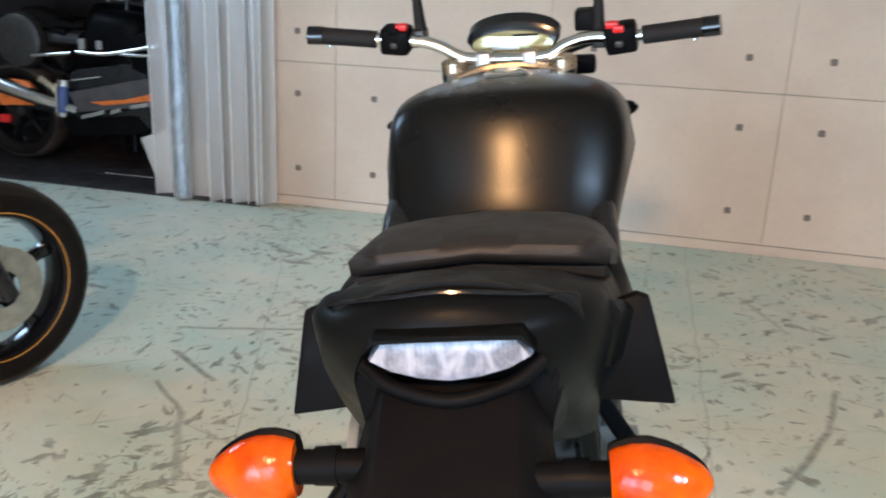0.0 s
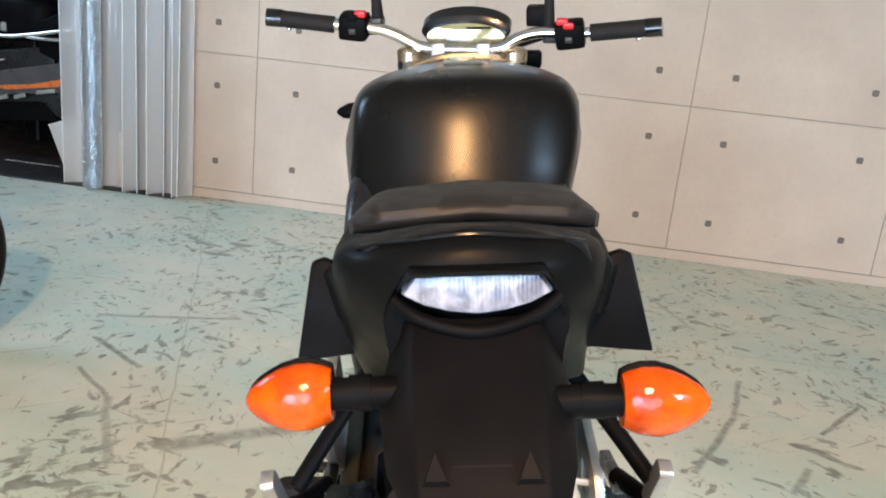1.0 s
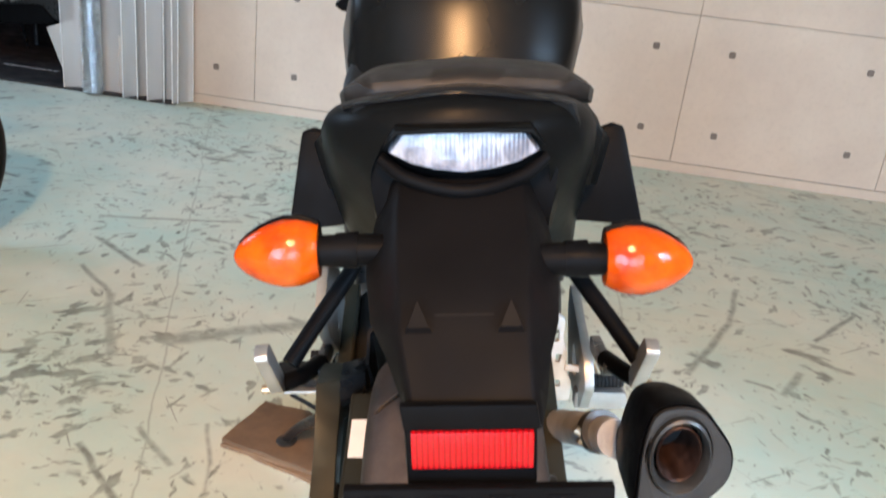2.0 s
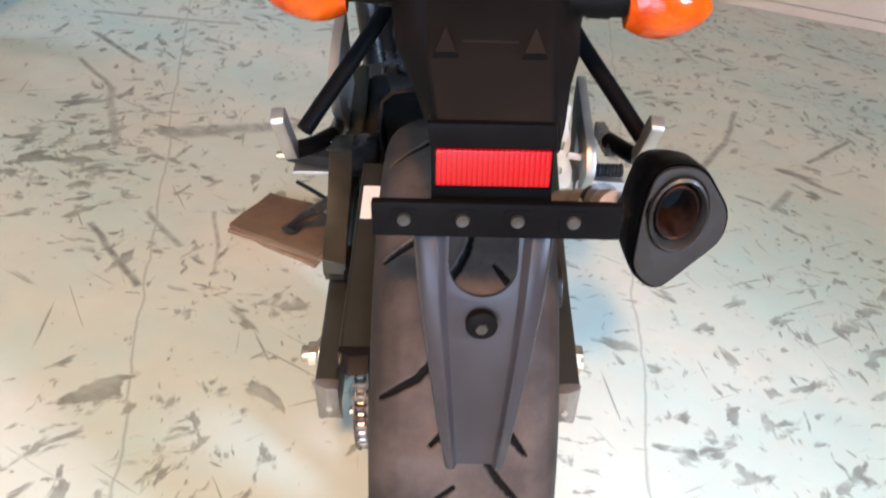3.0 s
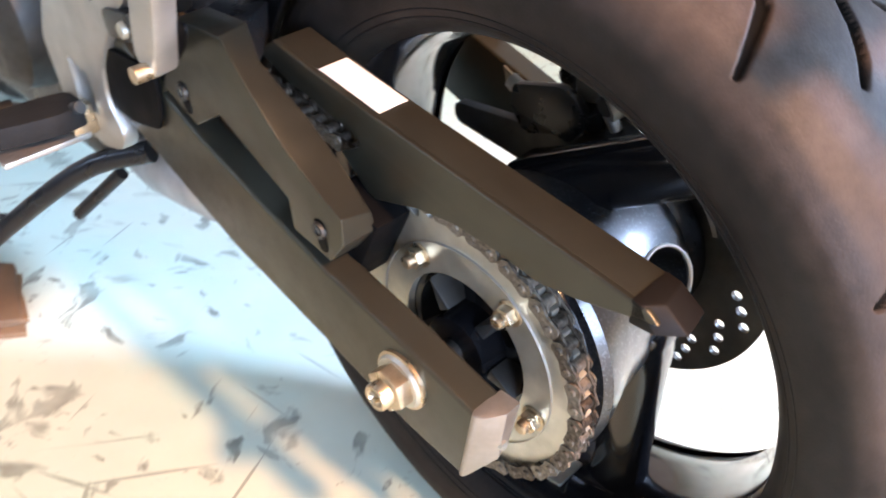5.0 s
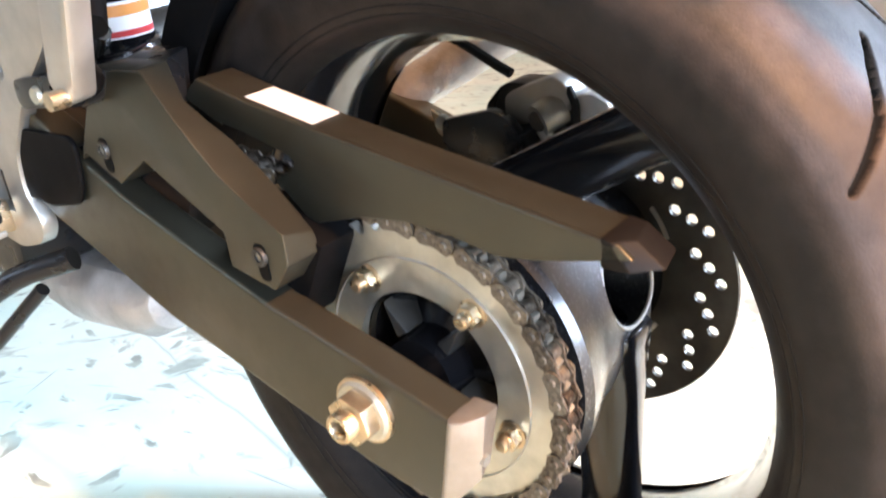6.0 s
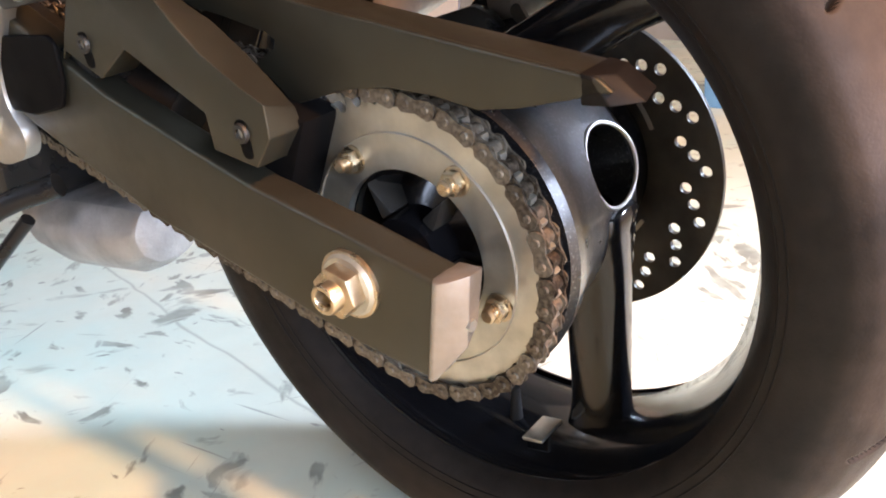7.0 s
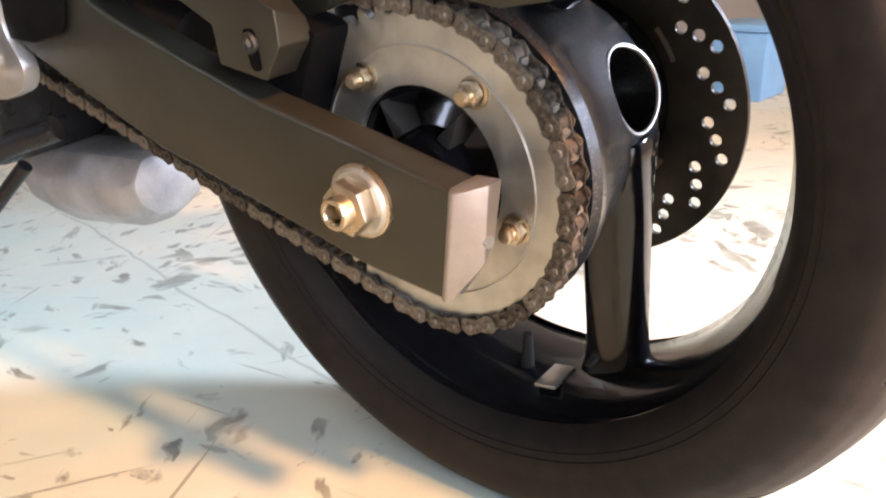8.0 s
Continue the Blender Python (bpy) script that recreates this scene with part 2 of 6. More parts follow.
# hub: black paint, the speckled sheen of its reflections put into the colour
k = Mat("wheel_paint", (0.012, 0.013, 0.015), 0.3, 0.4, Coat_Weight=0.8, Coat_Roughness=0.16)
k.colour(k.ramp(k.noise(420, 3, 0.7), (0.55, (0.015, 0.016, 0.018)), (0.78, (0.13, 0.135, 0.15))))
k.gloss(60, 0.26, 0.42)
wheel_paint = k.mat

# lenses
amber_lens = Mat("amber_lens", (0.42, 0.048, 0.0035), 0.16, Specular_IOR_Level=0.3, Subsurface_Weight=0.1, Coat_Weight=0.12, Coat_Roughness=0.04)
amber_lens.b.inputs["Subsurface Radius"].default_value = (0.03, 0.01, 0.002)
w = amber_lens.nodes.new("ShaderNodeTexVoronoi")
w.inputs["Scale"].default_value = 260
amber_lens.link(amber_lens.space, w.inputs["Vector"])
amber_lens.bump(w.outputs["Distance"], 0.25, 0.001)
amber_lens.colour(amber_lens.ramp(amber_lens.noise(28, 3), (0.3, (0.32, 0.021, 0.001)), (0.72, (0.64, 0.092, 0.003))))
amber_lens = amber_lens.mat
k = Mat("red_reflector", (0.75, 0.01, 0.015), 0.25, Specular_IOR_Level=0.3, Coat_Weight=0.1, Coat_Roughness=0.05)
wv = k.nodes.new("ShaderNodeTexWave")
wv.inputs["Scale"].default_value, wv.bands_direction = 80, "X"
k.link(k.space, wv.inputs["Vector"])
k.colour(k.ramp(wv.outputs["Fac"], (0.2, (0.23, 0.0015, 0.003)), (0.8, (0.42, 0.003, 0.006)))).bump(wv.outputs["Fac"], 0.25, 0.001)
red_reflector = k.mat
k = Mat("clear_lens", (0.24, 0.25, 0.29), 0.12, Coat_Weight=0.3)
cells = k.nodes.new("ShaderNodeTexVoronoi")
cells.feature = "DISTANCE_TO_EDGE"
cells.inputs["Scale"].default_value = 38
k.link(k.mapped((1, 1, 0.55)), cells.inputs["Vector"])
k.colour(k.mix(k.ramp(cells.outputs["Distance"], (0.02, 0.55), (0.12, 0.0)), k.ramp(k.noise(70, 4, 0.6), (0.35, (0.11, 0.12, 0.155)), (0.68, (0.25, 0.26, 0.31))), (0.36, 0.37, 0.42)))
wv = k.nodes.new("ShaderNodeTexWave")
wv.inputs["Scale"].default_value, wv.inputs["Distortion"].default_value, wv.bands_direction = 85, 0.6, "X"
k.link(k.space, wv.inputs["Vector"])
k.bump(k.math("ADD", cells.outputs["Distance"], k.math("MULTIPLY", wv.outputs["Fac"], 0.25)), 0.4, 0.002)
clear_lens = k.mat
# instrument face: the lamp's yellow reflection is put into the base colour
glass = Mat("gauge_glare", (0.36, 0.31, 0.15), 0.1, 0.55, Coat_Weight=0.8).mat

# vinyl strips
k = Mat("clear_vinyl", (0.88, 0.90, 0.90), 0.12, IOR=1.22, Coat_Weight=0.6, Coat_Roughness=0.05)
k.set("Transmission Weight", 0.3), k.set("Alpha", 0.48)
k.link(k.ramp(k.noise(9, 4, 0.6, k.mapped((2, 2, 0.4))), (0.35, 0.04), (0.7, 0.2)), k.b.inputs["Roughness"])
k.bump(k.noise(10, 2, src=k.mapped((3, 3, 0.15))), 0.3, 0.006)
clear_vinyl = k.mat
# strip edges: their highlight is put into a near-white colour
vinyl_edge_glint = Mat("vinyl_edge_glint", (0.8, 0.83, 0.84), 0.15, Coat_Weight=0.6, Coat_Roughness=0.05).vary(12, 0.12).mat
silver_film = Mat("silver_film", (0.90, 0.93, 0.97), 0.12, 0.95).gloss(30, 0.05, 0.2)
cells = silver_film.nodes.new("ShaderNodeTexVoronoi")
cells.inputs["Scale"].default_value = 110
silver_film.link(silver_film.space, cells.inputs["Vector"])
silver_film.bump(silver_film.math("ADD", cells.outputs["Distance"], silver_film.noise(45, 4, 0.75)), 1.0, 0.022)
silver_film = silver_film.mat

# cardboard
cardboard = Mat("cardboard", (0.19, 0.115, 0.065), 0.85).vary(30, 0.15).grain(200, 0.3, 0.0006).mat
oily_card = Mat("oily_card", (0.135, 0.08, 0.045), 0.7).vary(20, 0.2).grain(200, 0.3, 0.0006).mat

# painted concrete floor, worn and scuffed
k = Mat("floor_paint", (0.5, 0.5, 0.42), 0.5)
wear = k.ramp(k.noise(1.6, 6, 0.6), (0.36, (0.42, 0.60, 0.54)), (0.62, (0.62, 0.66, 0.56)))
tone = k.mix(k.ramp(k.noise(11, 5, 0.65), (0.35, 0.0), (0.7, 0.4)), wear, (0.54, 0.54, 0.45))
bent = k.nodes.new("ShaderNodeVectorMath")
bent.operation = "MULTIPLY_ADD"
nz = k.nodes.new("ShaderNodeTexNoise")
nz.inputs["Scale"].default_value, nz.inputs["Detail"].default_value = 5, 3
k.link(k.space, nz.inputs["Vector"])
k.link(nz.outputs["Color"], bent.inputs[0])
bent.inputs[1].default_value = (0.12, 0.12, 0.0)
k.link(k.space, bent.inputs[2])
bent = bent.outputs[0]
flecks = None
for angle, size, lo in ((25, 7, 0.636), (-50, 10, 0.632), (80, 13, 0.634), (-10, 18, 0.665), (55, 26, 0.68)):
    f = k.noise(size, 4, 0.52, k.mapped((1, 2.2, 1), src=k.mapped(turn=(0, 0, angle), shift=(angle, size, 0), src=bent)))
    f = k.math("ADD", f, k.math("MULTIPLY", k.math("SUBTRACT", k.noise(1.7, 3, 0.6, k.mapped(shift=(size, angle, 0))), 0.5), 0.55))
    f = k.ramp(f, (lo, 0.0), (lo + 0.05, 1.0))
    flecks = f if flecks is None else k.math("MAXIMUM", flecks, f)
scratch = None
for size, angle, lo in ((2.2, 20, 0.70), (2.8, -38, 0.685), (2.0, 74, 0.705), (3.4, 52, 0.70)):
    f = k.noise(size, 3, 0.55, k.mapped((1, 26, 1), src=k.mapped(turn=(0, 0, angle), shift=(size, 3 * size, 0))))
    f = k.math("MULTIPLY", k.ramp(f, (lo, 0.0), (lo + 0.03, 1.0)), 0.7)
    scratch = f if scratch is None else k.math("MAXIMUM", scratch, f)
sx = k.nodes.new("ShaderNodeSeparateXYZ")
k.link(k.space, sx.inputs[0])
X, Y = sx.outputs["X"], sx.outputs["Y"]
wob = k.math("MULTIPLY", k.math("SUBTRACT", k.noise(4, 3), 0.5), 0.05)
cracks = None
for a, b, c in ((-0.058, 1.0, -3.355), (0.937, 0.35, -0.626), (1.0, -0.05, -0.623), (1.0, 0.02, -1.095), (0.30, 1.0, -0.35)):
    d = k.math("ADD", k.math("ADD", k.math("MULTIPLY", X, a), k.math("MULTIPLY", Y, b)), k.math("ADD", wob, c))
    f = k.ramp(k.math("ABSOLUTE", d), (0.0, 0.5), (0.004, 0.0))
    cracks = f if cracks is None else k.math("MAXIMUM", cracks, f)


def stroke(x0, y0, x1, y1, wide, depth):
    """A dark mark along the floor from one point to another, fading out at its sides."""
    n = math.hypot(x1 - x0, y1 - y0)
    ux, uy = (x1 - x0) / n, (y1 - y0) / n
    px, py = k.math("SUBTRACT", X, x0), k.math("SUBTRACT", Y, y0)
    along = k.math("ADD", k.math("MULTIPLY", px, ux), k.math("MULTIPLY", py, uy))
    across = k.math("ADD", k.math("SUBTRACT", k.math("MULTIPLY", px, uy), k.math("MULTIPLY", py, ux)), k.math("MULTIPLY", wob, 0.8))
    over = k.math("SUBTRACT", k.math("ABSOLUTE", k.math("SUBTRACT", along, n / 2)), n / 2)
    far = k.math("MAXIMUM", k.math("ABSOLUTE", across), over)
    return k.ramp(far, (0.35 * wide, depth), (wide, 0.0))


# scuffs, and one long dark band, the widest stroke
STROKES = (
    (-0.64, 2.75, -0.43, 2.613, 0.014, 0.8), (-0.584, 2.549, -0.414, 2.391, 0.012, 0.6), (-0.414, 2.391, -0.244, 2.095, 0.016, 0.5), (-0.133, 2.222, 0.14, 2.40, 0.036, 0.6),
    (-0.742, 2.945, -0.30, 3.08, 0.014, 0.6), (1.642, 2.87, 1.832, 3.126, 0.011, 0.75), (1.453, 3.19, 1.38, 2.887, 0.013, 0.6), (1.38, 2.887, 1.21, 2.51, 0.014, 0.7),
    (1.536, 2.62, 1.464, 2.48, 0.014, 0.6), (1.218, 4.012, 1.362, 3.663, 0.014, 0.4), (-0.121, 1.732, 0.061, 1.57, 0.011, 0.8), (-0.034, 1.825, 0.079, 1.728, 0.010, 0.6),
    (0.092, 1.879, 0.158, 1.756, 0.006, 0.6), (0.158, 1.756, 0.184, 1.661, 0.005, 0.6),
)
stroke_mask = None
for st in STROKES:
    f = stroke(*st)
    stroke_mask = f if stroke_mask is None else k.math("MAXIMUM", stroke_mask, f)
stroke_mask = k.math("MULTIPLY", stroke_mask, k.ramp(k.noise(30, 3), (0.3, 0.45), (0.6, 1.0)))
marks = k.math("MAXIMUM", k.math("MULTIPLY", k.math("MAXIMUM", k.math("MULTIPLY", flecks, k.ramp(k.noise(19, 2), (0.35, 0.5), (0.65, 0.95))), k.math("MAXIMUM", scratch, cracks)), 0.8), stroke_mask)
k.colour(k.mix(marks, tone, (0.095, 0.10, 0.085)))
k.link(k.ramp(k.noise(7, 5), (0.3, 0.36), (0.7, 0.62)), k.b.inputs["Roughness"])
k.bump(k.math("SUBTRACT", k.math("MULTIPLY", k.noise(60, 4), 0.4), marks), 0.25, 0.0015)
floor_paint = k.mat

# concrete-look wall sheets
k = Mat("wall_sheet", (0.62, 0.54, 0.47), 0.75)
oi = k.nodes.new("ShaderNodeObjectInfo").outputs["Random"]
f = k.math("ADD", k.noise(2.2, 6, 0.62), k.math("MULTIPLY", k.math("SUBTRACT", oi, 0.5), 0.12))
k.colour(k.mix(k.ramp(k.noise(38, 4, 0.7), (0.5, 0.0), (0.75, 0.35)), k.ramp(f, (0.3, (0.60, 0.48, 0.39)), (0.7, (0.71, 0.59, 0.48))), (0.53, 0.43, 0.35)))
k.grain(90, 0.15, 0.0006)
wall_sheet = k.mat
joint_grey = Mat("joint_grey", (0.42, 0.35, 0.29), 0.85).vary(20, 0.15).mat
tie_grey = Mat("tie_grey", (0.20, 0.16, 0.135), 0.8).vary(120, 0.25).mat
plaster = Mat("plaster", (0.62, 0.58, 0.52), 0.8).vary(2.5, 0.08).grain(60, 0.15, 0.001).mat
ceiling_board = Mat("ceiling_board", (0.42, 0.4, 0.37), 0.85).vary(3, 0.1).mat
# unseen walls, coloured dark to cut the light they reflect
unseen_dark_plaster = Mat("unseen_dark_plaster", (0.27, 0.25, 0.22), 0.8).vary(1.6, 0.3).grain(60, 0.15, 0.001).mat
# storage room surfaces: the gloom of the unlit room is put into this colour
room_gloom = Mat("room_gloom", (0.05, 0.045, 0.045), 0.8).vary(3, 0.3).mat
dark_mat = Mat("dark_mat", (0.02, 0.019, 0.02), 0.55).vary(6, 0.4).gloss(9, 0.35, 0.65).grain(150, 0.3, 0.001).mat
skirting = Mat("skirting", (0.5, 0.47, 0.43), 0.5).vary(8, 0.1).mat
lamp_white = Mat("lamp_white", (0.8, 0.8, 0.78), 0.4).mat
k = Mat("lamp_glow", (0.9, 0.9, 0.9), 0.5)
k.set("Emission Color", (1.0, 0.66, 0.36, 1)), k.set("Emission Strength", 14.0)
lamp_glow = k.mat

# ---------------------------------------------------------------- the workshop
WALL = 4.71


def structure(name, bm, mat, label, smooth=0):
    return tagged(part(name, bm, mat, None, label, smooth), kind="structure")


structure("floor", box((8.4, 9.50, 0.2), (0.0, 0.03, -0.1)), floor_paint, "worn pale green painted concrete floor with dark scuffs")
structure("floor_back_room", box((8.4, 2.92, 0.2), (0.0, 6.241, -0.101)), room_gloom, "storage room floor with the unlit gloom put into its colour")
north = structure("wall_north", box((5.37, 0.14, 3.2), (1.445, WALL + 0.082, 1.6)), joint_grey, "wall behind concrete-look sheets")
structure("wall_north_west", box((0.3, 0.14, 3.2), (-4.05, WALL + 0.082, 1.6)), plaster, "plain plaster wall beside the opening")
structure("wall_north_lintel", box((2.66, 0.14, 0.6), (-2.57, WALL + 0.082, 2.9)), plaster, "plain plaster lintel over the opening")
structure("wall_east", prism([(-4.7, 0.0), (4.7, 0.0), (4.7, 3.2), (-4.7, 3.2)], "x", 4.13, 4.27, 0.0, [[(-1.35, 1.95), (-1.35, 2.85), (-0.25, 2.85), (-0.25, 1.95)]]), unseen_dark_plaster, "unseen side wall in darkened plaster with an added high window opening")
structure("wall_west", prism([(-4.7, 0.0), (4.7, 0.0), (4.7, 3.2), (-4.7, 3.2)], "x", -4.34, -4.20, 0.0, [[(2.7, 1.75), (2.7, 2.85), (4.2, 2.85), (4.2, 1.75)]]), unseen_dark_plaster, "unseen side wall in darkened plaster with an added high window opening")
structure("wall_south_west", box((2.15, 0.14, 3.2), (-3.125, -4.63, 1.6)), unseen_dark_plaster, "unseen wall in darkened plaster beside the doorway")
structure("wall_south_middle", box((0.4, 0.14, 3.2), (0.35, -4.63, 1.6)), unseen_dark_plaster, "unseen wall in darkened plaster between the doorways")
structure("wall_south_east", box((1.38, 0.14, 3.2), (3.44, -4.63, 1.6)), unseen_dark_plaster, "unseen wall in darkened plaster beside the doorway")
structure("wall_south_lintel", box((2.20, 0.14, 0.5), (-0.95, -4.63, 2.95)), unseen_dark_plaster, "lintel over the doorway")
structure("wall_south_lintel_east", box((2.20, 0.14, 0.5), (1.65, -4.63, 2.95)), unseen_dark_plaster, "lintel over the doorway")
structure("ceiling", box((8.6, 9.55, 0.12), (-0.03, 0.045, 3.261)), ceiling_board, "pale board ceiling")
structure("back_room_wall_north", box((8.4, 0.14, 3.2), (0.0, 7.62, 1.6)), room_gloom, "storage room wall with the unlit gloom put into its colour")
structure("back_room_wall_east", box((0.14, 2.66, 3.2), (0.3, 6.20, 1.6)), room_gloom, "storage room wall with the unlit gloom put into its colour")
structure("back_room_wall_west", box((0.14, 2.66, 3.2), (-4.27, 6.20, 1.6)), room_gloom, "storage room wall with the unlit gloom put into its colour")
structure("back_room_ceiling", box((8.6, 2.85, 0.12), (0.0, 6.26, 3.261)), room_gloom, "storage room ceiling with the unlit gloom put into its colour")
structure("ground", box((120, 120, 0.2), (0, 0, -0.32)), plaster, "pale paved yard outside the shutter")
structure("baseboard", box((5.37, 0.010, 0.0485), (1.445, WALL + 0.006, 0.0245), 0.0012), wall_sheet, "low pale strip at the foot of the wall")

# lights: one warm ceiling lamp behind the motorcycle, doorway daylight, two added unseen windows
LAMP = (0.72, -1.50, 3.11)
area_lamp("ceiling_lamp_light", (LAMP[0], LAMP[1], LAMP[2] - 0.06), (LAMP[0], LAMP[1], 0), 0.24, 0.40, 215, (1.0, 0.61, 0.28))
area_lamp("west_door_daylight", (-0.95, -4.5, 1.4), (-0.8, 0.0, 0.9), 2.1, 2.5, 300, (0.37, 0.67, 1.0))
area_lamp("east_door_daylight", (1.65, -4.5, 1.4), (1.4, 0.0, 0.9), 2.1, 2.5, 190, (0.37, 0.67, 1.0))
# unseen east window lamp, added as a narrow blue beam beside the wheel
area_lamp("high_window_daylight", (4.10, -0.80, 2.40), (0.80, 1.42, 0.0), 0.90, 0.70, 13, (0.37, 0.67, 1.0), 31)
# unseen west window lamp, added to brighten the floor at far left
area_lamp("back_window_daylight", (-4.17, 3.45, 2.30), (0.0, 3.6, 0.0), 1.4, 1.0, 26, (0.37, 0.67, 1.0), 100)
lamp = thing("ceiling_lamp", "white ceiling lamp with a warm glowing diffuser", "lamp", pose(*LAMP))
part("housing", box((0.36, 0.54, 0.07), (0, 0, 0.055), 0.008), lamp_white, lamp)
part("rim", prism(rounded([(-0.17, -0.26), (0.17, -0.26), (0.17, 0.26), (-0.17, 0.26)], 0.02), "z", -0.03, 0.02, 0.003, [[(-0.13, -0.22), (-0.13, 0.22), (0.13, 0.22), (0.13, -0.22)]]), lamp_white, lamp)
part("diffuser", box((0.258, 0.438, 0.006), (0, 0, 0.0155), 0.001), lamp_glow, lamp, "warm glowing diffuser")


# ---------------------------------------------------------------- a wheel
GROOVES = (
    ((-0.002, 85.0), (-0.020, 88.0), (-0.038, 91.8), (-0.055, 93.6), (-0.073, 95.6)),
    ((0.013, 91.2), (0.008, 95.0), (-0.001, 98.2), (-0.012, 101.0), (-0.024, 103.2)),
    ((0.034, 97.2), (0.050, 101.0), (0.066, 105.0)),
    ((0.022, 78.0), (0.040, 83.5), (0.062, 88.5)),
)
TYRE = ((-0.070, 0.224), (-0.078, 0.229), (-0.086, 0.236), (-0.0920, 0.250), (-0.0948, 0.267), (-0.0945, 0.280), (-0.0905, 0.2915), (-0.081, 0.3020), (-0.064, 0.3110), (-0.042, 0.3172), (-0.020, 0.3203), (0.0, 0.3210))


def tyre_mesh(name, centre, width=1.0, segs=1500, grooves=True, scale=1.0):
    """A tyre round the x axis, with its grooves pressed in and their shade coloured in."""
    half = np.array(TYRE)
    full = np.concatenate([half, (half * (-1, 1))[-2::-1]])
    s = np.concatenate([[0], np.cumsum(np.hypot(*np.diff(full, axis=0).T))])
    u = np.linspace(0, s[-1], 250 if grooves else 40)
    xs, rs = np.interp(u, s, full[:, 0]), np.interp(u, s, full[:, 1])
    for _ in range(8 if grooves else 1):
        xs[1:-1], rs[1:-1] = (xs[:-2] + 2 * xs[1:-1] + xs[2:]) / 4, (rs[:-2] + 2 * rs[1:-1] + rs[2:]) / 4
    ang = np.arange(segs) * 2 * np.pi / segs
    gx, ga = np.meshgrid(xs, ang)
    depth = np.zeros_like(gx)
    if grooves:
        step = 360 / 14
        for line in GROOVES:
            fine = []
            for (x0, a0), (x1, a1) in zip(line, line[1:]):
                for t in np.linspace(0, 1, 8, endpoint=False):
                    fine.append((x0 + (x1 - x0) * t, a0 + (a1 - a0) * t))
            fine.append(line[-1])
            n = len(fine)
            for i, (px, pa) in enumerate(fine):
                wide = 0.0043 * (0.45 + 0.55 * math.sin(math.pi * (0.12 + 0.76 * i / (n - 1))))
                px, da = px, (np.degrees(ga) - pa + step / 2) % step - step / 2
                d = np.hypot(gx - px + 0.008, np.radians(da) * 0.31)
                depth = np.maximum(depth, np.clip((wide - d) / 0.0012, 0, 1))
        depth = depth * (rs > 0.284)
    r = (np.broadcast_to(rs, gx.shape) - 0.0045 * depth) * scale
    verts = np.stack([gx * width * scale, r * np.cos(ga), r * np.sin(ga)], -1).reshape(-1, 3) + np.array(centre)
    n, m = len(ang), len(xs)
    i, j = np.meshgrid(np.arange(n), np.arange(m - 1), indexing="ij")
    a, b = i * m + j, ((i + 1) % n) * m + j
    faces = np.stack([a, b, b + 1, a + 1], -1).reshape(-1, 4)
    me = bpy.data.meshes.new(name)
    me.from_pydata(verts.tolist(), [], faces.tolist())
    for mat in (tyre_rubber, groove_shade, sidewall_rubber):
        me.materials.append(mat)
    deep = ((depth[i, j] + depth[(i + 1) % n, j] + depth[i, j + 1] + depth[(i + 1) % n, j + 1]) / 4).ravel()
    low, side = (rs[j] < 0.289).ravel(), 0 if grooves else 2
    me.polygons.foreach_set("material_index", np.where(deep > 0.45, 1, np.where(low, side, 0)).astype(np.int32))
    me.shade_smooth()
    return me


def rim_ring(centre, half=0.078, scale=1.0):
    """The barrel of a rim with its flanges and drop centre."""
    out = [(-half, 0.236), (-half + 0.004, 0.2365), (-half + 0.007, 0.226), (-0.05, 0.2215), (-0.03, 0.217), (0.03, 0.217), (0.05, 0.2215), (half - 0.007, 0.226), (half - 0.004, 0.2365), (half, 0.236)]
    inn = [(half + 0.001, 0.233), (half - 0.004, 0.229), (half - 0.012, 0.2225), (0.047, 0.2185), (0.03, 0.2105), (-0.03, 0.2105), (-0.047, 0.2185), (-half + 0.012, 0.2225), (-half + 0.004, 0.229), (-half - 0.001, 0.233)]
    return lathe([(s * scale, r * scale) for s, r in out + inn], centre, segs=120, closed=True)


def spoke(centre, angle, r0, r1, w0, w1, t0, t1, lean=0.0):
    """One cast spoke with an I-shaped section, from the hub to the rim."""
    c, a = Vector(centre), radians(angle)
    way, side, across = Vector((0, math.cos(a), math.sin(a))), Vector((0, -math.sin(a), math.cos(a))), Vector((1, 0, 0))
    shape = [(-1, -0.55), (-0.62, -1), (0.62, -1), (1, -0.55), (1, 0.55), (0.62, 1), (-0.62, 1), (-1, 0.55)]
    rings = []
    for k in range(13):
        t = k / 12
        flare = 1 + 1.5 * max(0, t - 0.75) * 4 * max(0, t - 0.75) + 1.1 * max(0, 0.35 - t) * 2.5
        w, th = (w0 + (w1 - w0) * t) * flare / 2, (t0 + (t1 - t0) * t) * (1 + 5 * max(0, 0.3 - t) ** 1.5) / 2
        p = c + way * (r0 + (r1 - r0) * t) + side * (lean * math.sin(math.pi * t) + (w - (w0 + (w1 - w0) * t) / 2) * (t < 0.5))
        rings.append([p + side * w * u + across * th * v for u, v in shape])
    return bevelled(loft(rings), 0.002, 1, 50)


# ---------------------------------------------------------------- the motorcycle
ORIGIN, YAW, LEAN = (0.766, 1.185, 0.0), 8.75, 7.25
WX, AZ = -0.012, 0.317
bike = thing("motorcycle", "black naked motorcycle leaning on its side stand", "motorcycle", pose(*ORIGIN, 0, 0, YAW) @ pose(0, 0, 0, 0, -LEAN, 0))
AXLE = (WX, 0, AZ)

# rear wheel
wheel = part("rear_wheel_rim", rim_ring(AXLE, 0.072), gloss_black, bike, "gloss black cast rim")
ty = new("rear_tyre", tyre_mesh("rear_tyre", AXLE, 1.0))
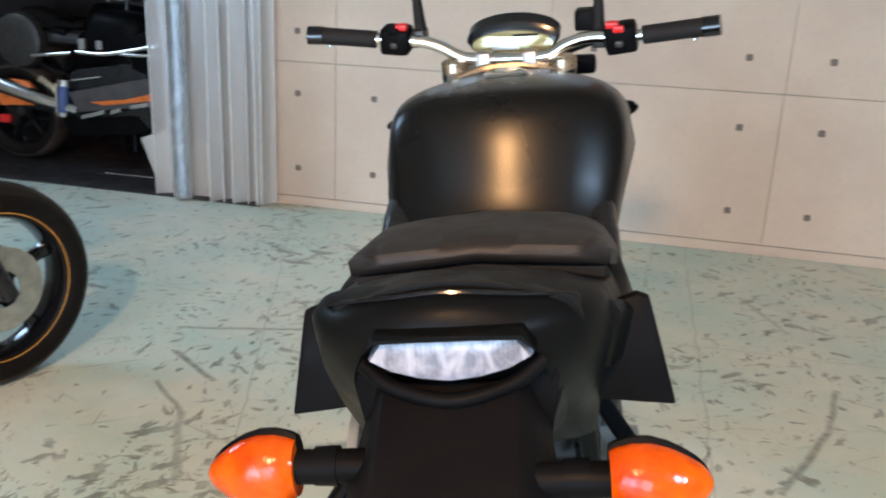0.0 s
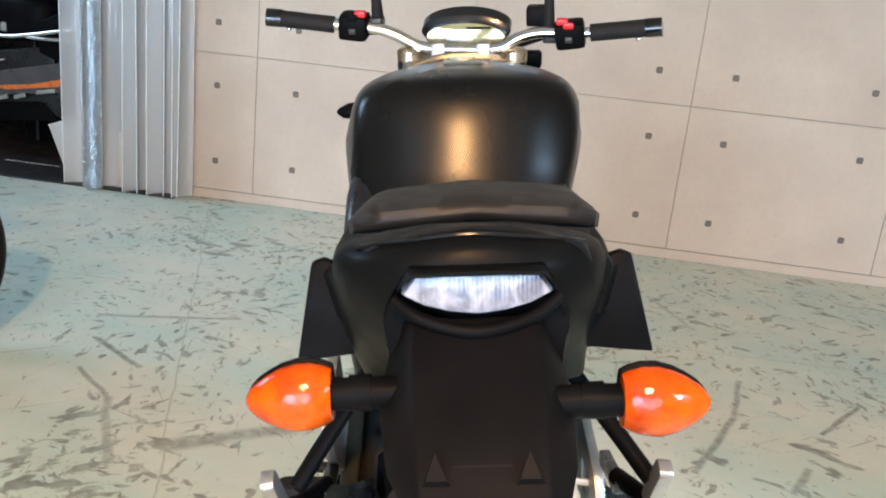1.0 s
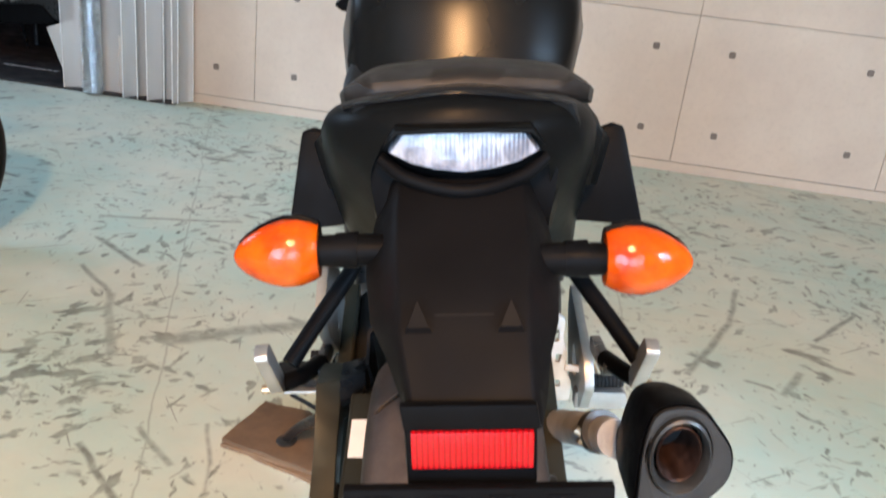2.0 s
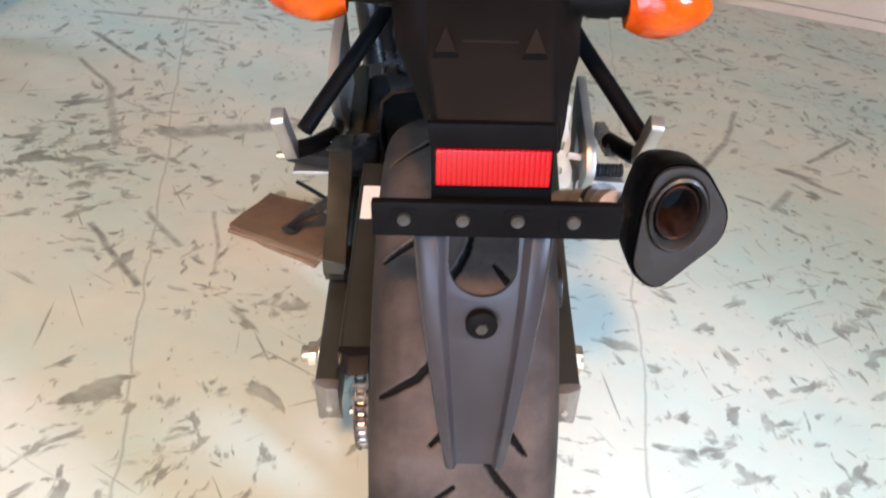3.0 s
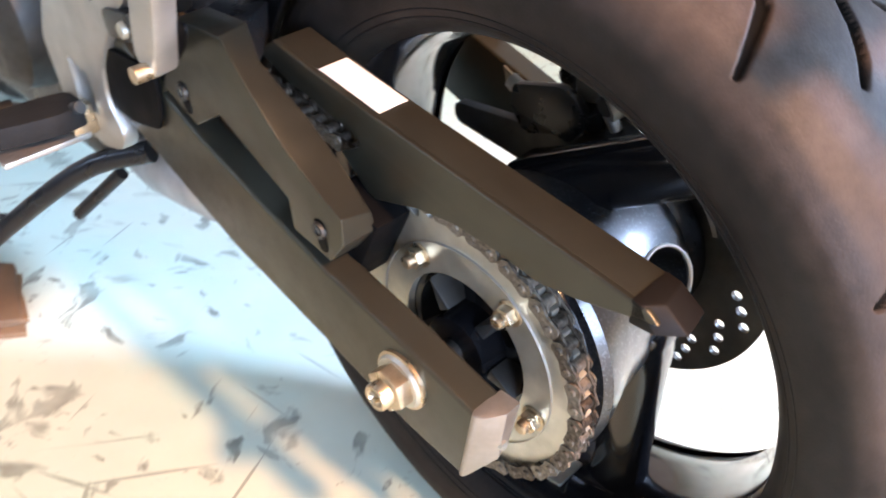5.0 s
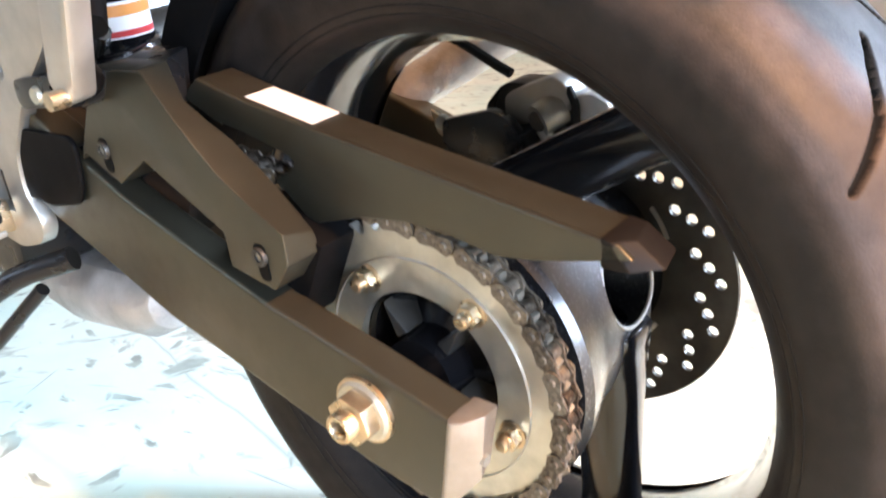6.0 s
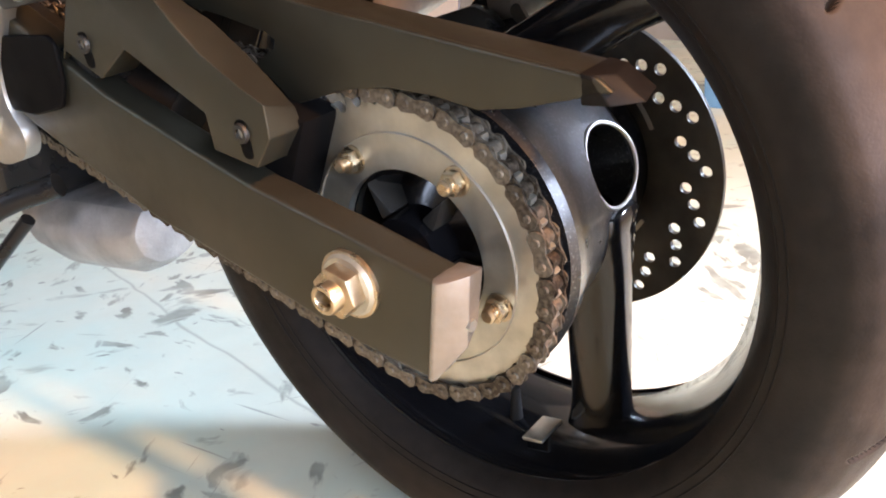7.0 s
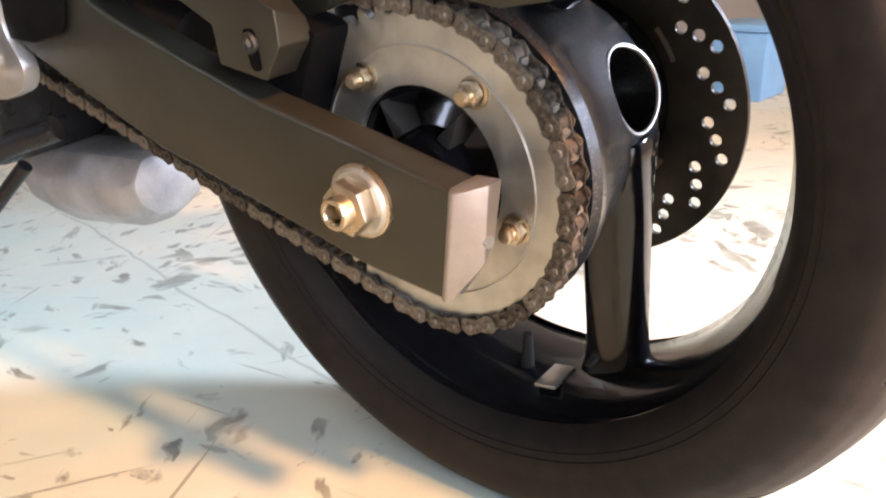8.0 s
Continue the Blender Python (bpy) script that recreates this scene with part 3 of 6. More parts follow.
ty.parent = wheel
tagged(ty, "dusty sport tyre with curved tread grooves")
for a in (0, 120, 240):
    c = Matrix.Translation(AXLE) @ Euler((radians(a), 0, 0)).to_matrix().to_4x4() @ Vector((0, -0.078, 0))
    part("spoke", spoke(c, 270 + a, 0.0, 0.208, 0.054, 0.045, 0.036, 0.032), gloss_black, wheel)
hub = part("hub", lathe([(-0.096, 0.03), (-0.096, 0.112), (-0.090, 0.116), (-0.078, 0.114), (-0.05, 0.104), (-0.01, 0.099), (0.03, 0.097), (0.055, 0.084), (0.06, 0.03)], AXLE, segs=96), wheel_paint, wheel, "black hub with a speckled sheen put into its colour, and lightening holes")
holes = bmesh.new()
for a in (160, 40, 280):
    ca, sa = math.cos(radians(a)), math.sin(radians(a))
    m = Matrix.Translation(Vector(AXLE) + Vector((0.002, 0.09 * ca, 0.09 * sa))) @ Euler((radians(a - 90), 0, 0)).to_matrix().to_4x4()
    bmesh.ops.create_cone(holes, cap_ends=True, segments=28, radius1=1, radius2=1, depth=0.08, matrix=m @ Matrix.Diagonal((0.034, 0.031, 1, 1)))
cut(hub, holes)
part("hub_core", lathe([(-0.09, 0.0), (-0.09, 0.045), (0.06, 0.045), (0.06, 0.0)], AXLE, segs=32), dark_steel, wheel)
for a in (160, 40, 280):
    ca, sa = math.cos(radians(a)), math.sin(radians(a))
    ring = [Vector(AXLE) + Vector((0.002 + 0.0345 * math.cos(q), 0, 0)) + (0.0988 - 0.0012 * math.cos(q) - 0.0045 * math.sin(q) ** 2) * Vector((0, ca, sa)) + 0.0315 * math.sin(q) * Vector((0, -sa, ca)) for q in (2 * math.pi * i / 40 for i in range(41))]
    part("hole_lip", tube(ring, 0.0016, 6, 1), cast_alloy, wheel, "bare polished lip of a hub hole")
for s in (-1, 1):
    for r, dx in ((0.2395, 0.0872), (0.2455, 0.0898)):
        part("sidewall_ridge", lathe([(s * (dx - 0.0012), r - 0.0016), (s * (dx + 0.0008), r), (s * (dx + 0.0002), r + 0.0016)], AXLE, segs=120), sidewall_rubber, wheel)
# bright slivers added in one hub hole in place of its glints
for k in range(5):
    a = radians(150 + 6 * k)
    part("bearing_rib", box((0.012, 0.003, 0.006), (WX - 0.012 + 0.004 * k, 0.052 * math.cos(a), AZ + 0.052 * math.sin(a)), 0.0006, (math.degrees(a), 0, 0)), zinc, hub)
# valve and balance weight on the rim
part("valve_stem", tube([(WX - 0.018, -0.002, AZ - 0.2105), (WX - 0.018, -0.004, AZ - 0.178)], (0.006, 0.0038), 10, 2), grip_rubber, wheel)
part("balance_weight", box((0.034, 0.020, 0.003), (WX - 0.026, -0.034, AZ - 0.2068), 0.0008, (-9, 0, 0)), zinc, wheel, "small grey stick-on balance weights")

# rear brake disc on the far side
DISC = (WX, -0.008, AZ - 0.008)
disc = part("brake_disc", lathe([(0.086, 0.058), (0.086, 0.135), (0.0908, 0.135), (0.0908, 0.058)], DISC, segs=128, closed=True), dark_steel, bike, "black drilled brake disc")
holes = bmesh.new()
for k in range(17):
    for i in range(3):
        a, r = radians(141 + 360 / 17 * k + 6.6 * i), 0.1045 + 0.0083 * i
        bmesh.ops.create_cone(holes, cap_ends=True, segments=14, radius1=0.0049, radius2=0.0049, depth=0.03, matrix=Matrix.Translation(Vector(DISC) + Vector((0.088, r * math.cos(a), r * math.sin(a)))) @ Euler((0, radians(90), 0)).to_matrix().to_4x4())
cut(disc, holes)
part("disc_carrier", lathe([(0.055, 0.03), (0.055, 0.075), (0.082, 0.082), (0.0855, 0.074), (0.0855, 0.03)], AXLE, segs=48), gloss_black, disc)
for k in range(5):
    a = radians(30 + 72 * k)
    part("disc_bolt", lathe([(0.074, 0), (0.074, 0.006), (0.0845, 0.0065), (0.0855, 0.0)], (WX, 0.066 * math.cos(a), AZ + 0.066 * math.sin(a)), segs=10), zinc, disc)
for k, a in enumerate((150, 222, 294, 6, 78)):
    r = radians(a)
    part("disc_slot", prism([(0.088 * math.cos(r + d), AZ + 0.088 * math.sin(r + d)) for d in np.linspace(-0.16, 0.16, 7)] + [(0.0915 * math.cos(r + d), AZ + 0.0915 * math.sin(r + d)) for d in np.linspace(0.16, -0.16, 7)], "x", WX + 0.0848, WX + 0.0862), cast_alloy, disc, "bright slot at the disc's inner edge")

# rear caliper and its stay
caliper = part("rear_caliper", bevelled(loft([[(x, y, z) for y, z in rounded([(-0.03, 0.425), (0.06, 0.40), (0.095, 0.435), (0.07, 0.462), (-0.01, 0.462)], 0.012)] for x in (0.080, 0.112)]), 0.004), fork_black, bike, "black rear brake caliper with a bare alloy cylinder")
body = part("caliper_body", prism(rounded([(0.051, 0.460), (0.002, 0.480), (-0.013, 0.468), (-0.010, 0.452), (0.031, 0.429), (0.050, 0.436)], 0.008, 3), "x", 0.052, 0.086, 0.007, segs=3), cast_alloy, caliper, "bare alloy caliper body")
part("piston_boss", tube([(0.042, 0.012, 0.445), (0.060, 0.002, 0.452)], 0.0135, 20, 1), zinc, body)
part("piston_bore", tube([(0.040, 0.0125, 0.4445), (0.0425, 0.012, 0.445)], 0.0085, 16, 1), dark_steel, body)
part("caliper_band", tube([(0.056, -0.008, 0.470), (0.052, -0.016, 0.458), (0.056, -0.014, 0.444)], 0.0035, 8, 4), grip_rubber, body)
part("caliper_end", prism(rounded([(-0.012, 0.462), (-0.027, 0.468), (-0.045, 0.459), (-0.039, 0.447), (-0.014, 0.443)], 0.006, 3), "x", 0.056, 0.084, 0.005, segs=3), bright_alloy, caliper, "bright machined caliper end")
part("pad_plate", prism([(0.040, 0.425), (0.027, 0.429), (0.017, 0.419), (0.040, 0.405)], "x", 0.048, 0.052, 0.0008), gold_zinc, caliper, "bronze-tinted pad plate")
part("mount_arm", prism(rounded([(0.104, 0.438), (0.052, 0.452), (0.035, 0.445), (0.022, 0.430), (0.039, 0.403), (0.106, 0.415)], 0.006), "x", 0.034, 0.044, 0.003), fork_black, caliper)
part("stay_rod", tube([(0.05, 0.119, 0.431), (0.05, 0.086, 0.417)], 0.007, 10, 1), cast_alloy, caliper)
part("caliper_boot", tube([(0.046, 0.030, 0.436), (0.052, 0.026, 0.418)], (0.013, 0.009), 14, 1), grip_rubber, caliper)
part("slide_pin", tube([(0.048, 0.012, 0.437), (0.05, 0.004, 0.424)], 0.006, 10, 1), zinc, caliper)
part("caliper_bracket", prism(rounded([(0.118, 0.405), (0.07, 0.432), (0.03, 0.43), (0.045, 0.405), (0.10, 0.385)], 0.008), "x", 0.048, 0.056, 0.002), fork_black, caliper)
part("pad_spring", prism([(0.136, 0.436), (0.118, 0.428), (0.10, 0.405), (0.108, 0.402), (0.13, 0.416)], "x", 0.058, 0.061, 0.0008), gold_zinc, caliper, "bronze-tinted pad spring")
part("bleed_nipple", tube([(WX + 0.09, -0.02, 0.46), (WX + 0.085, -0.028, 0.475)], 0.004, 8, 1), gold_zinc, caliper)
part("caliper_stay", prism(rounded([(-0.02, 0.33), (0.04, 0.345), (0.19, 0.365), (0.192, 0.385), (0.08, 0.395), (0.01, 0.44), (-0.02, 0.43)], 0.01), "x", WX + 0.062, WX + 0.074, 0.002), dark_steel, bike, "black caliper stay")
part("brake_hose", tube([(WX + 0.09, 0.06, 0.47), (WX + 0.09, 0.14, 0.50), (WX + 0.09, 0.22, 0.47), (WX + 0.10, 0.32, 0.46)], 0.0045, 8), grip_rubber, bike)

# sprocket and chain
SX, TEETH, PITCH = -0.130, 44, 0.015875
SR = PITCH / (2 * math.sin(math.pi / TEETH))
outline = []
for k in range(TEETH):
    for f, r in ((0.0, SR - 0.0052), (0.18, SR - 0.004), (0.36, SR + 0.0032), (0.5, SR + 0.0048), (0.64, SR + 0.0032), (0.82, SR - 0.004)):
        a = 2 * math.pi * (k + f) / TEETH
        outline.append((r * math.cos(a), AZ + r * math.sin(a)))
bore = [(0.061 * math.cos(-a), AZ + 0.061 * math.sin(-a)) for a in np.linspace(0, 2 * np.pi, 60, endpoint=False)]
sprocket = part("rear_sprocket", prism(outline, "x", SX - 0.0035, SX + 0.0035, 0.0, [bore]), zinc, bike, "dull zinc rear sprocket")
part("sprocket_rib", lathe([(-0.0052, 0.0865), (-0.0052, 0.0872), (-0.003, 0.0876), (-0.003, 0.0862)], (SX, 0, AZ), segs=96, closed=True), cast_alloy, sprocket)
part("sprocket_carrier", lathe([(0.036, 0.03), (0.036, 0.108), (0.006, 0.098), (0.0042, 0.07), (0.0042, 0.055), (0.02, 0.045), (0.012, 0.03), (-0.012, 0.028), (-0.015, 0.0)], (SX, 0, AZ), segs=64), gloss_black, bike, "black sprocket carrier")
for k in range(5):
    a = radians(56 + 72 * k)
    part("carrier_rib", prism([(0.03 * math.cos(a) - 0.006 * math.sin(a), AZ + 0.03 * math.sin(a) + 0.006 * math.cos(a)), (0.058 * math.cos(a), AZ + 0.058 * math.sin(a)), (0.03 * math.cos(a) + 0.006 * math.sin(a), AZ + 0.03 * math.sin(a) - 0.006 * math.cos(a))], "x", SX - 0.006, SX + 0.03, 0.002), dark_steel, sprocket)
    a = radians(128 + 72 * k)
    c = (SX, 0.0763 * math.cos(a), AZ + 0.0763 * math.sin(a))
    nut = part("sprocket_nut", lathe([(-0.0036, 0.0), (-0.0036, 0.0105), (-0.0052, 0.0105), (-0.0056, 0.0085)], c, segs=24), gold_zinc, sprocket, "gold-tinted sprocket nut on its stud")
    prism([(c[1] + y, c[2] + z) for y, z in hexagon(0.0088)], "x", SX - 0.013, SX - 0.005, 0.0012, bm=(b := bmesh.new()))
    part("nut_body", b, gold_zinc, nut)
    part("stud", lathe([(-0.012, 0.0), (-0.012, 0.0055), (-0.0185, 0.0052), (-0.0195, 0.0040), (-0.0195, 0.0)], c, segs=20), gold_zinc, nut)

FRONT, FR = (0.60, 0.447), 0.055


def chain_path():
    """Points one pitch apart along the chain: over the sprocket, along the top run, round the front one and back."""
    dy, dz = FRONT[0], FRONT[1] - AZ
    base, dist = math.atan2(dz, dy), math.hypot(dy, dz)
    off = math.acos((SR - FR) / dist)
    line = []
    for a in np.linspace(base - off + 2 * math.pi, base + off, 240):
        line.append((SR * math.cos(a), AZ + SR * math.sin(a)))
    for a in np.linspace(base + off, base - off, 60):
        line.append((FRONT[0] + FR * math.cos(a), FRONT[1] + FR * math.sin(a)))
    line.append(line[0])
    p = np.array(line)
    s = np.concatenate([[0], np.cumsum(np.hypot(*np.diff(p, axis=0).T))])
    n = int(round(s[-1] / PITCH / 2)) * 2
    q = np.linspace(0, s[-1], n, endpoint=False)
    return np.stack([np.interp(q, s, p[:, 0]), np.interp(q, s, p[:, 1])], -1)


def link_mesh(name, gap, thick, r, pins):
    b = bmesh.new()
    shape = []
    for a in np.linspace(math.pi / 2 + 0.35, 3 * math.pi / 2 - 0.35, 9):
        shape.append((r * math.cos(a), r * math.sin(a)))
    shape.append((PITCH / 2, -0.62 * r))
    for a in np.linspace(-math.pi / 2 + 0.35, math.pi / 2 - 0.35, 9):
        shape.append((PITCH + r * math.cos(a), r * math.sin(a)))
    shape.append((PITCH / 2, 0.62 * r))
    for side in (-1, 1):
        x0, x1 = sorted((side * gap, side * (gap + thick)))
        prism(shape, "x", x0, x1, 0.0, bm=b)
    for y in (0, PITCH):
        w = gap + thick + 0.0012 if pins else gap
        lathe([(-w, 0.0), (-w, 0.0022), (-w + 0.0008, 0.003), (w - 0.0008, 0.003), (w, 0.0022), (w, 0.0)] if pins else [(-w, 0.002), (-w, 0.0051), (w, 0.0051), (w, 0.002)], (0, y, 0), segs=10, bm=b)
    return mesh_of(b, name, chain_steel, 40)


path = chain_path()
outer_link, inner_link = link_mesh("outer_link", 0.0073, 0.0018, 0.0072, True), link_mesh("inner_link", 0.0048, 0.0018, 0.0076, False)
b = bmesh.new()
for y, z in path:
    lathe([(-0.0046, 0.0), (-0.0046, 0.0049), (0.0046, 0.0049), (0.0046, 0.0)], (SX, y, z), segs=8, bm=b)
chain = part("drive_chain", b, chain_dark, bike, "greasy worn drive chain")
for i, p in enumerate(path):
    q = path[(i + 1) % len(path)]
    ob = new("link", inner_link if i % 2 else outer_link)
    ob.parent = chain
    ob.matrix_basis = pose(SX, p[0], p[1], math.degrees(math.atan2(q[1] - p[1], q[0] - p[0])), 0, 0)
part("front_sprocket", lathe([(-0.004, 0.008), (-0.004, FR), (0.004, FR), (0.004, 0.008)], (SX, *FRONT), segs=40), dark_steel, bike)

# swing arm, left and right beams
AO, AI = -0.191, -0.164
lower = [(0.50, 0.535), (0.40, 0.505), (0.285, 0.449), (0.24, 0.427), (0.154, 0.397), (0.085, 0.374), (0.0, 0.354), (-0.070, 0.335), (-0.056, 0.262), (0.006, 0.271), (0.168, 0.316), (0.215, 0.328), (0.362, 0.388), (0.50, 0.455)]
arm = part("swing_arm", prism(lower, "x", AO, AI, 0.0035, segs=3), arm_paint, bike, "graphite-painted alloy swing arm")
part("right_beam", prism(lower, "x", 0.112, 0.139, 0.0035, segs=3), arm_paint, arm)
low = [(0.285, 0.452), (0.277, 0.459), (0.236, 0.440), (0.196, 0.464), (0.118, 0.424), (0.117, 0.398), (0.074, 0.390), (0.056, 0.412)]
crest_out = [(0.055, 0.435), (0.08, 0.448), (0.11, 0.466), (0.132, 0.486), (0.153, 0.508), (0.171, 0.530), (0.176, 0.531), (0.236, 0.529)]
crest_in = [(0.060, 0.425), (0.078, 0.442), (0.10, 0.460), (0.127, 0.479), (0.150, 0.490), (0.174, 0.503), (0.184, 0.531), (0.236, 0.529)]
part("upper_strut", bevelled(loft([[(AO - 0.001, *p) for p in low + crest_out], [(-0.162, *p) for p in low + crest_in]]), 0.0032, 3), arm_paint, arm)
# inner web coloured black for the deep shade inside the arm
part("strut_web", bevelled(loft([[(-0.163, y, z) for y, z in ((0.28, 0.47), (0.19, 0.485), (0.174, 0.503), (0.184, 0.531), (0.236, 0.529))], [(-0.130, y, z) for y, z in ((0.29, 0.47), (0.22, 0.488), (0.209, 0.501), (0.203, 0.532), (0.25, 0.530))]]), 0.002), fork_black, arm)
part("arm_root", prism([(0.26, 0.43), (0.25, 0.462), (0.38, 0.456), (0.50, 0.458), (0.50, 0.43), (0.40, 0.41)], "x", -0.184, -0.15, 0.006), fork_black, arm)
# flat black plate laid over the beam near the pivot
part("pivot_cover", prism(rounded([(0.42, 0.452), (0.385, 0.468), (0.292, 0.472), (0.284, 0.464), (0.290, 0.430), (0.302, 0.412), (0.35, 0.402), (0.42, 0.405)], 0.006), "x", -0.1965, AO - 0.001, 0.002, segs=3), fender_plastic, arm, "flat black plate over the arm near its pivot")
part("cross_brace", box((0.25, 0.06, 0.07), (-0.026, 0.405, 0.425), 0.012, (18, 0, 0)), fork_black, arm)
part("rubber_buffer", bevelled(loft([[(x, y, z) for y, z in ((0.050, 0.416), (0.10, 0.43), (0.14, 0.39), (0.12, 0.348), (0.085, 0.348))] for x in (-0.166, -0.127)]), 0.006), black_plastic, arm, "black chain block")
part("pivot_tube", lathe([(-0.13, 0.0), (-0.13, 0.032), (0.13, 0.032), (0.13, 0.0)], (-0.026, 0.50, 0.485), segs=24), dark_steel, arm)
part("chain_slider", tube([(-0.132, 0.22, 0.400), (-0.138, 0.32, 0.43), (-0.145, 0.42, 0.47), (-0.145, 0.50, 0.50)], 0.022, 10, 4), grip_rubber, arm)
for y, z in ((0.082, 0.414), (0.246, 0.466)):
    # flat black plate: the shade of the screw's pocket, put into colour
    part("screw_pocket", prism(rounded([(y - 0.006, z + 0.009), (y + 0.006, z + 0.009), (y + 0.003, z - 0.018), (y - 0.007, z - 0.018)], 0.005), "x", AO - 0.0016, AO, 0.0), black_plastic, arm)
    screw = part("socket_screw", lathe([(-0.0005, 0.0036), (-0.003, 0.0036), (-0.003, 0.0064), (-0.001, 0.0072), (0.004, 0.0072)], (AO - 0.001, y, z), segs=20), dark_steel, arm)
    part("hex_recess", lathe([(-0.0012, 0.0), (-0.0012, 0.0038)], (AO - 0.001, y, z), segs=6), zinc, screw)


def end_cap(x0, x1, s):
    """The wedge-shaped cast adjuster at the end of a beam."""
    rings = [[(x, y, z) for y, z in out] for x, out in ((x0, [(-0.069, 0.3355), (-0.055, 0.2615), (-0.052, 0.262), (-0.066, 0.336)]), (x0 + 0.004 * s, [(-0.0755, 0.3365), (-0.0565, 0.2605), (-0.05, 0.262), (-0.064, 0.337)]), (x0 + 0.016 * s, [(-0.083, 0.337), (-0.0755, 0.285), (-0.05, 0.258), (-0.064, 0.337)]), (x1, [(-0.082, 0.336), (-0.074, 0.296), (-0.045, 0.250), (-0.064, 0.336)]))]
    return bevelled(loft(rings), 0.0012, 2, 20)


for x0, x1, s in ((AO - 0.001, AI + 0.003, 1), (0.140, 0.109, -1)):
    cap = part("end_cap", end_cap(x0, x1, s), cap_alloy, arm, "bare cast alloy chain adjuster cap")
    part("adjuster_bolt", lathe([(-0.003, 0.0), (-0.003, 0.0042), (0.006, 0.0042)], ((x0 + x1) / 2 + 0.003 * s, -0.0765, 0.300), "y", segs=6), zinc, cap)

# axle nut
NUT = (AO, 0.004, 0.3195)
nut = part("axle_nut", lathe([(0.0, 0.0), (0.0, 0.0245), (-0.0028, 0.0245), (-0.0034, 0.023), (-0.0034, 0.0)], NUT, segs=48), gold_zinc, bike, "gold-tinted axle nut on a hollow axle")
part("flange", lathe([(-0.0034, 0.0), (-0.0034, 0.0225), (-0.006, 0.0205), (-0.006, 0.0)], NUT, segs=48), zinc, nut)
part("nut_body", prism([(NUT[1] + y * math.cos(0.3) - z * math.sin(0.3), NUT[2] + y * math.sin(0.3) + z * math.cos(0.3)) for y, z in hexagon(0.0185)], "x", AO - 0.018, AO - 0.005, 0.0018), gold_zinc, nut)
part("axle_end", lathe([(-0.016, 0.0065), (-0.026, 0.0065), (-0.0275, 0.0075), (-0.0275, 0.0098), (-0.026, 0.0108), (-0.016, 0.0108)], NUT, segs=32, closed=True), gold_zinc, nut)
part("axle_bore", lathe([(-0.018, 0.0), (-0.018, 0.0066)], NUT, segs=24), dark_steel, nut)
part("right_axle_nut", lathe([(0.0, 0.0), (0.0, 0.02), (0.012, 0.018), (0.014, 0.01), (0.014, 0.0)], (0.1395, 0.004, 0.3195), segs=6), gold_zinc, bike)
part("axle", lathe([(-0.165, 0.0), (-0.165, 0.0105), (0.165, 0.0105), (0.165, 0.0)], (-0.026, 0.0, AZ), segs=24), dark_steel, bike)

# chain guard: a side plate with a window, and a top flange
GO = -0.147
top = [(0.200, 0.499), (0.178, 0.514), (0.13, 0.503), (0.067, 0.491), (-0.029, 0.475), (-0.156, 0.454)]
guard_side = top + [(-0.165, 0.447), (-0.109, 0.434), (-0.078, 0.430), (-0.046, 0.436), (-0.01, 0.4385), (0.029, 0.434), (0.060, 0.425), (0.078, 0.420), (0.104, 0.443), (0.15, 0.478)]
window = [(0.163, 0.472), (0.116, 0.444), (0.100, 0.452), (0.088, 0.459), (0.085, 0.465), (0.094, 0.470), (0.136, 0.480), (0.158, 0.484)]
guard = part("chain_guard", prism(guard_side, "x", GO, GO + 0.005, 0.0018, segs=3), arm_paint, bike, "graphite chain guard with a window and a pale sticker")
cut(guard, prism(window, "x", GO - 0.01, GO + 0.02))
flange = [(-0.156, 0.454), (-0.029, 0.475), (0.067, 0.491), (0.13, 0.503), (0.178, 0.514)]
part("top_flange", prism(flange + [(y, z - 0.003) for y, z in flange[::-1]], "x", GO + 0.004, GO + 0.034, 0.0008), arm_paint, guard)
# guard tip in near-black rubber, so its shaded look is in the colour
part("tip", bevelled(loft([[(GO, -0.146, 0.439), (GO, -0.163, 0.4395), (GO + 0.012, -0.178, 0.440), (GO + 0.034, -0.174, 0.442), (GO + 0.034, -0.146, 0.443)], [(GO, -0.146, 0.4565), (GO, -0.153, 0.4553), (GO + 0.012, -0.161, 0.4538), (GO + 0.034, -0.157, 0.4547), (GO + 0.034, -0.146, 0.4568)]]), 0.0012, 2), sidewall_rubber, guard)
part("sticker", prism([(0.067, 0.4917), (0.131, 0.5038), (0.131, 0.5042), (0.067, 0.4922)], "x", GO + 0.005, GO + 0.031), white_label, guard, "pale rectangular sticker")

# inner mudguard over the front of the rear tyre
rings = []
for a in np.linspace(18, 57, 12):
    ca, sa = math.cos(radians(a)), math.sin(radians(a))
    ring = []
    for u, r in ((-0.112, 0.275), (-0.110, 0.318), (-0.095, 0.332), (-0.05, 0.342), (0.0, 0.344), (0.05, 0.342), (0.095, 0.332), (0.110, 0.318), (0.112, 0.275), (0.108, 0.275), (0.106, 0.316), (0.092, 0.328), (0.0, 0.340), (-0.092, 0.328), (-0.106, 0.316), (-0.108, 0.275)):
        r += 0.022 * ((a - 18) / 39) ** 1.5
        ring.append((WX + u * (0.78 if u > 0 else 1.0), r * ca, AZ + r * sa))
    rings.append(ring)
part("inner_mudguard", loft(rings), black_plastic, bike, "black inner mudguard arched over the rear tyre")

# shock absorber
coil = [(-0.02 + 0.034 * math.cos(a), 0.476 + 0.034 * math.sin(a), 0.395 + 0.10 * a / 25.0) for a in np.linspace(0, 25.0, 130)]
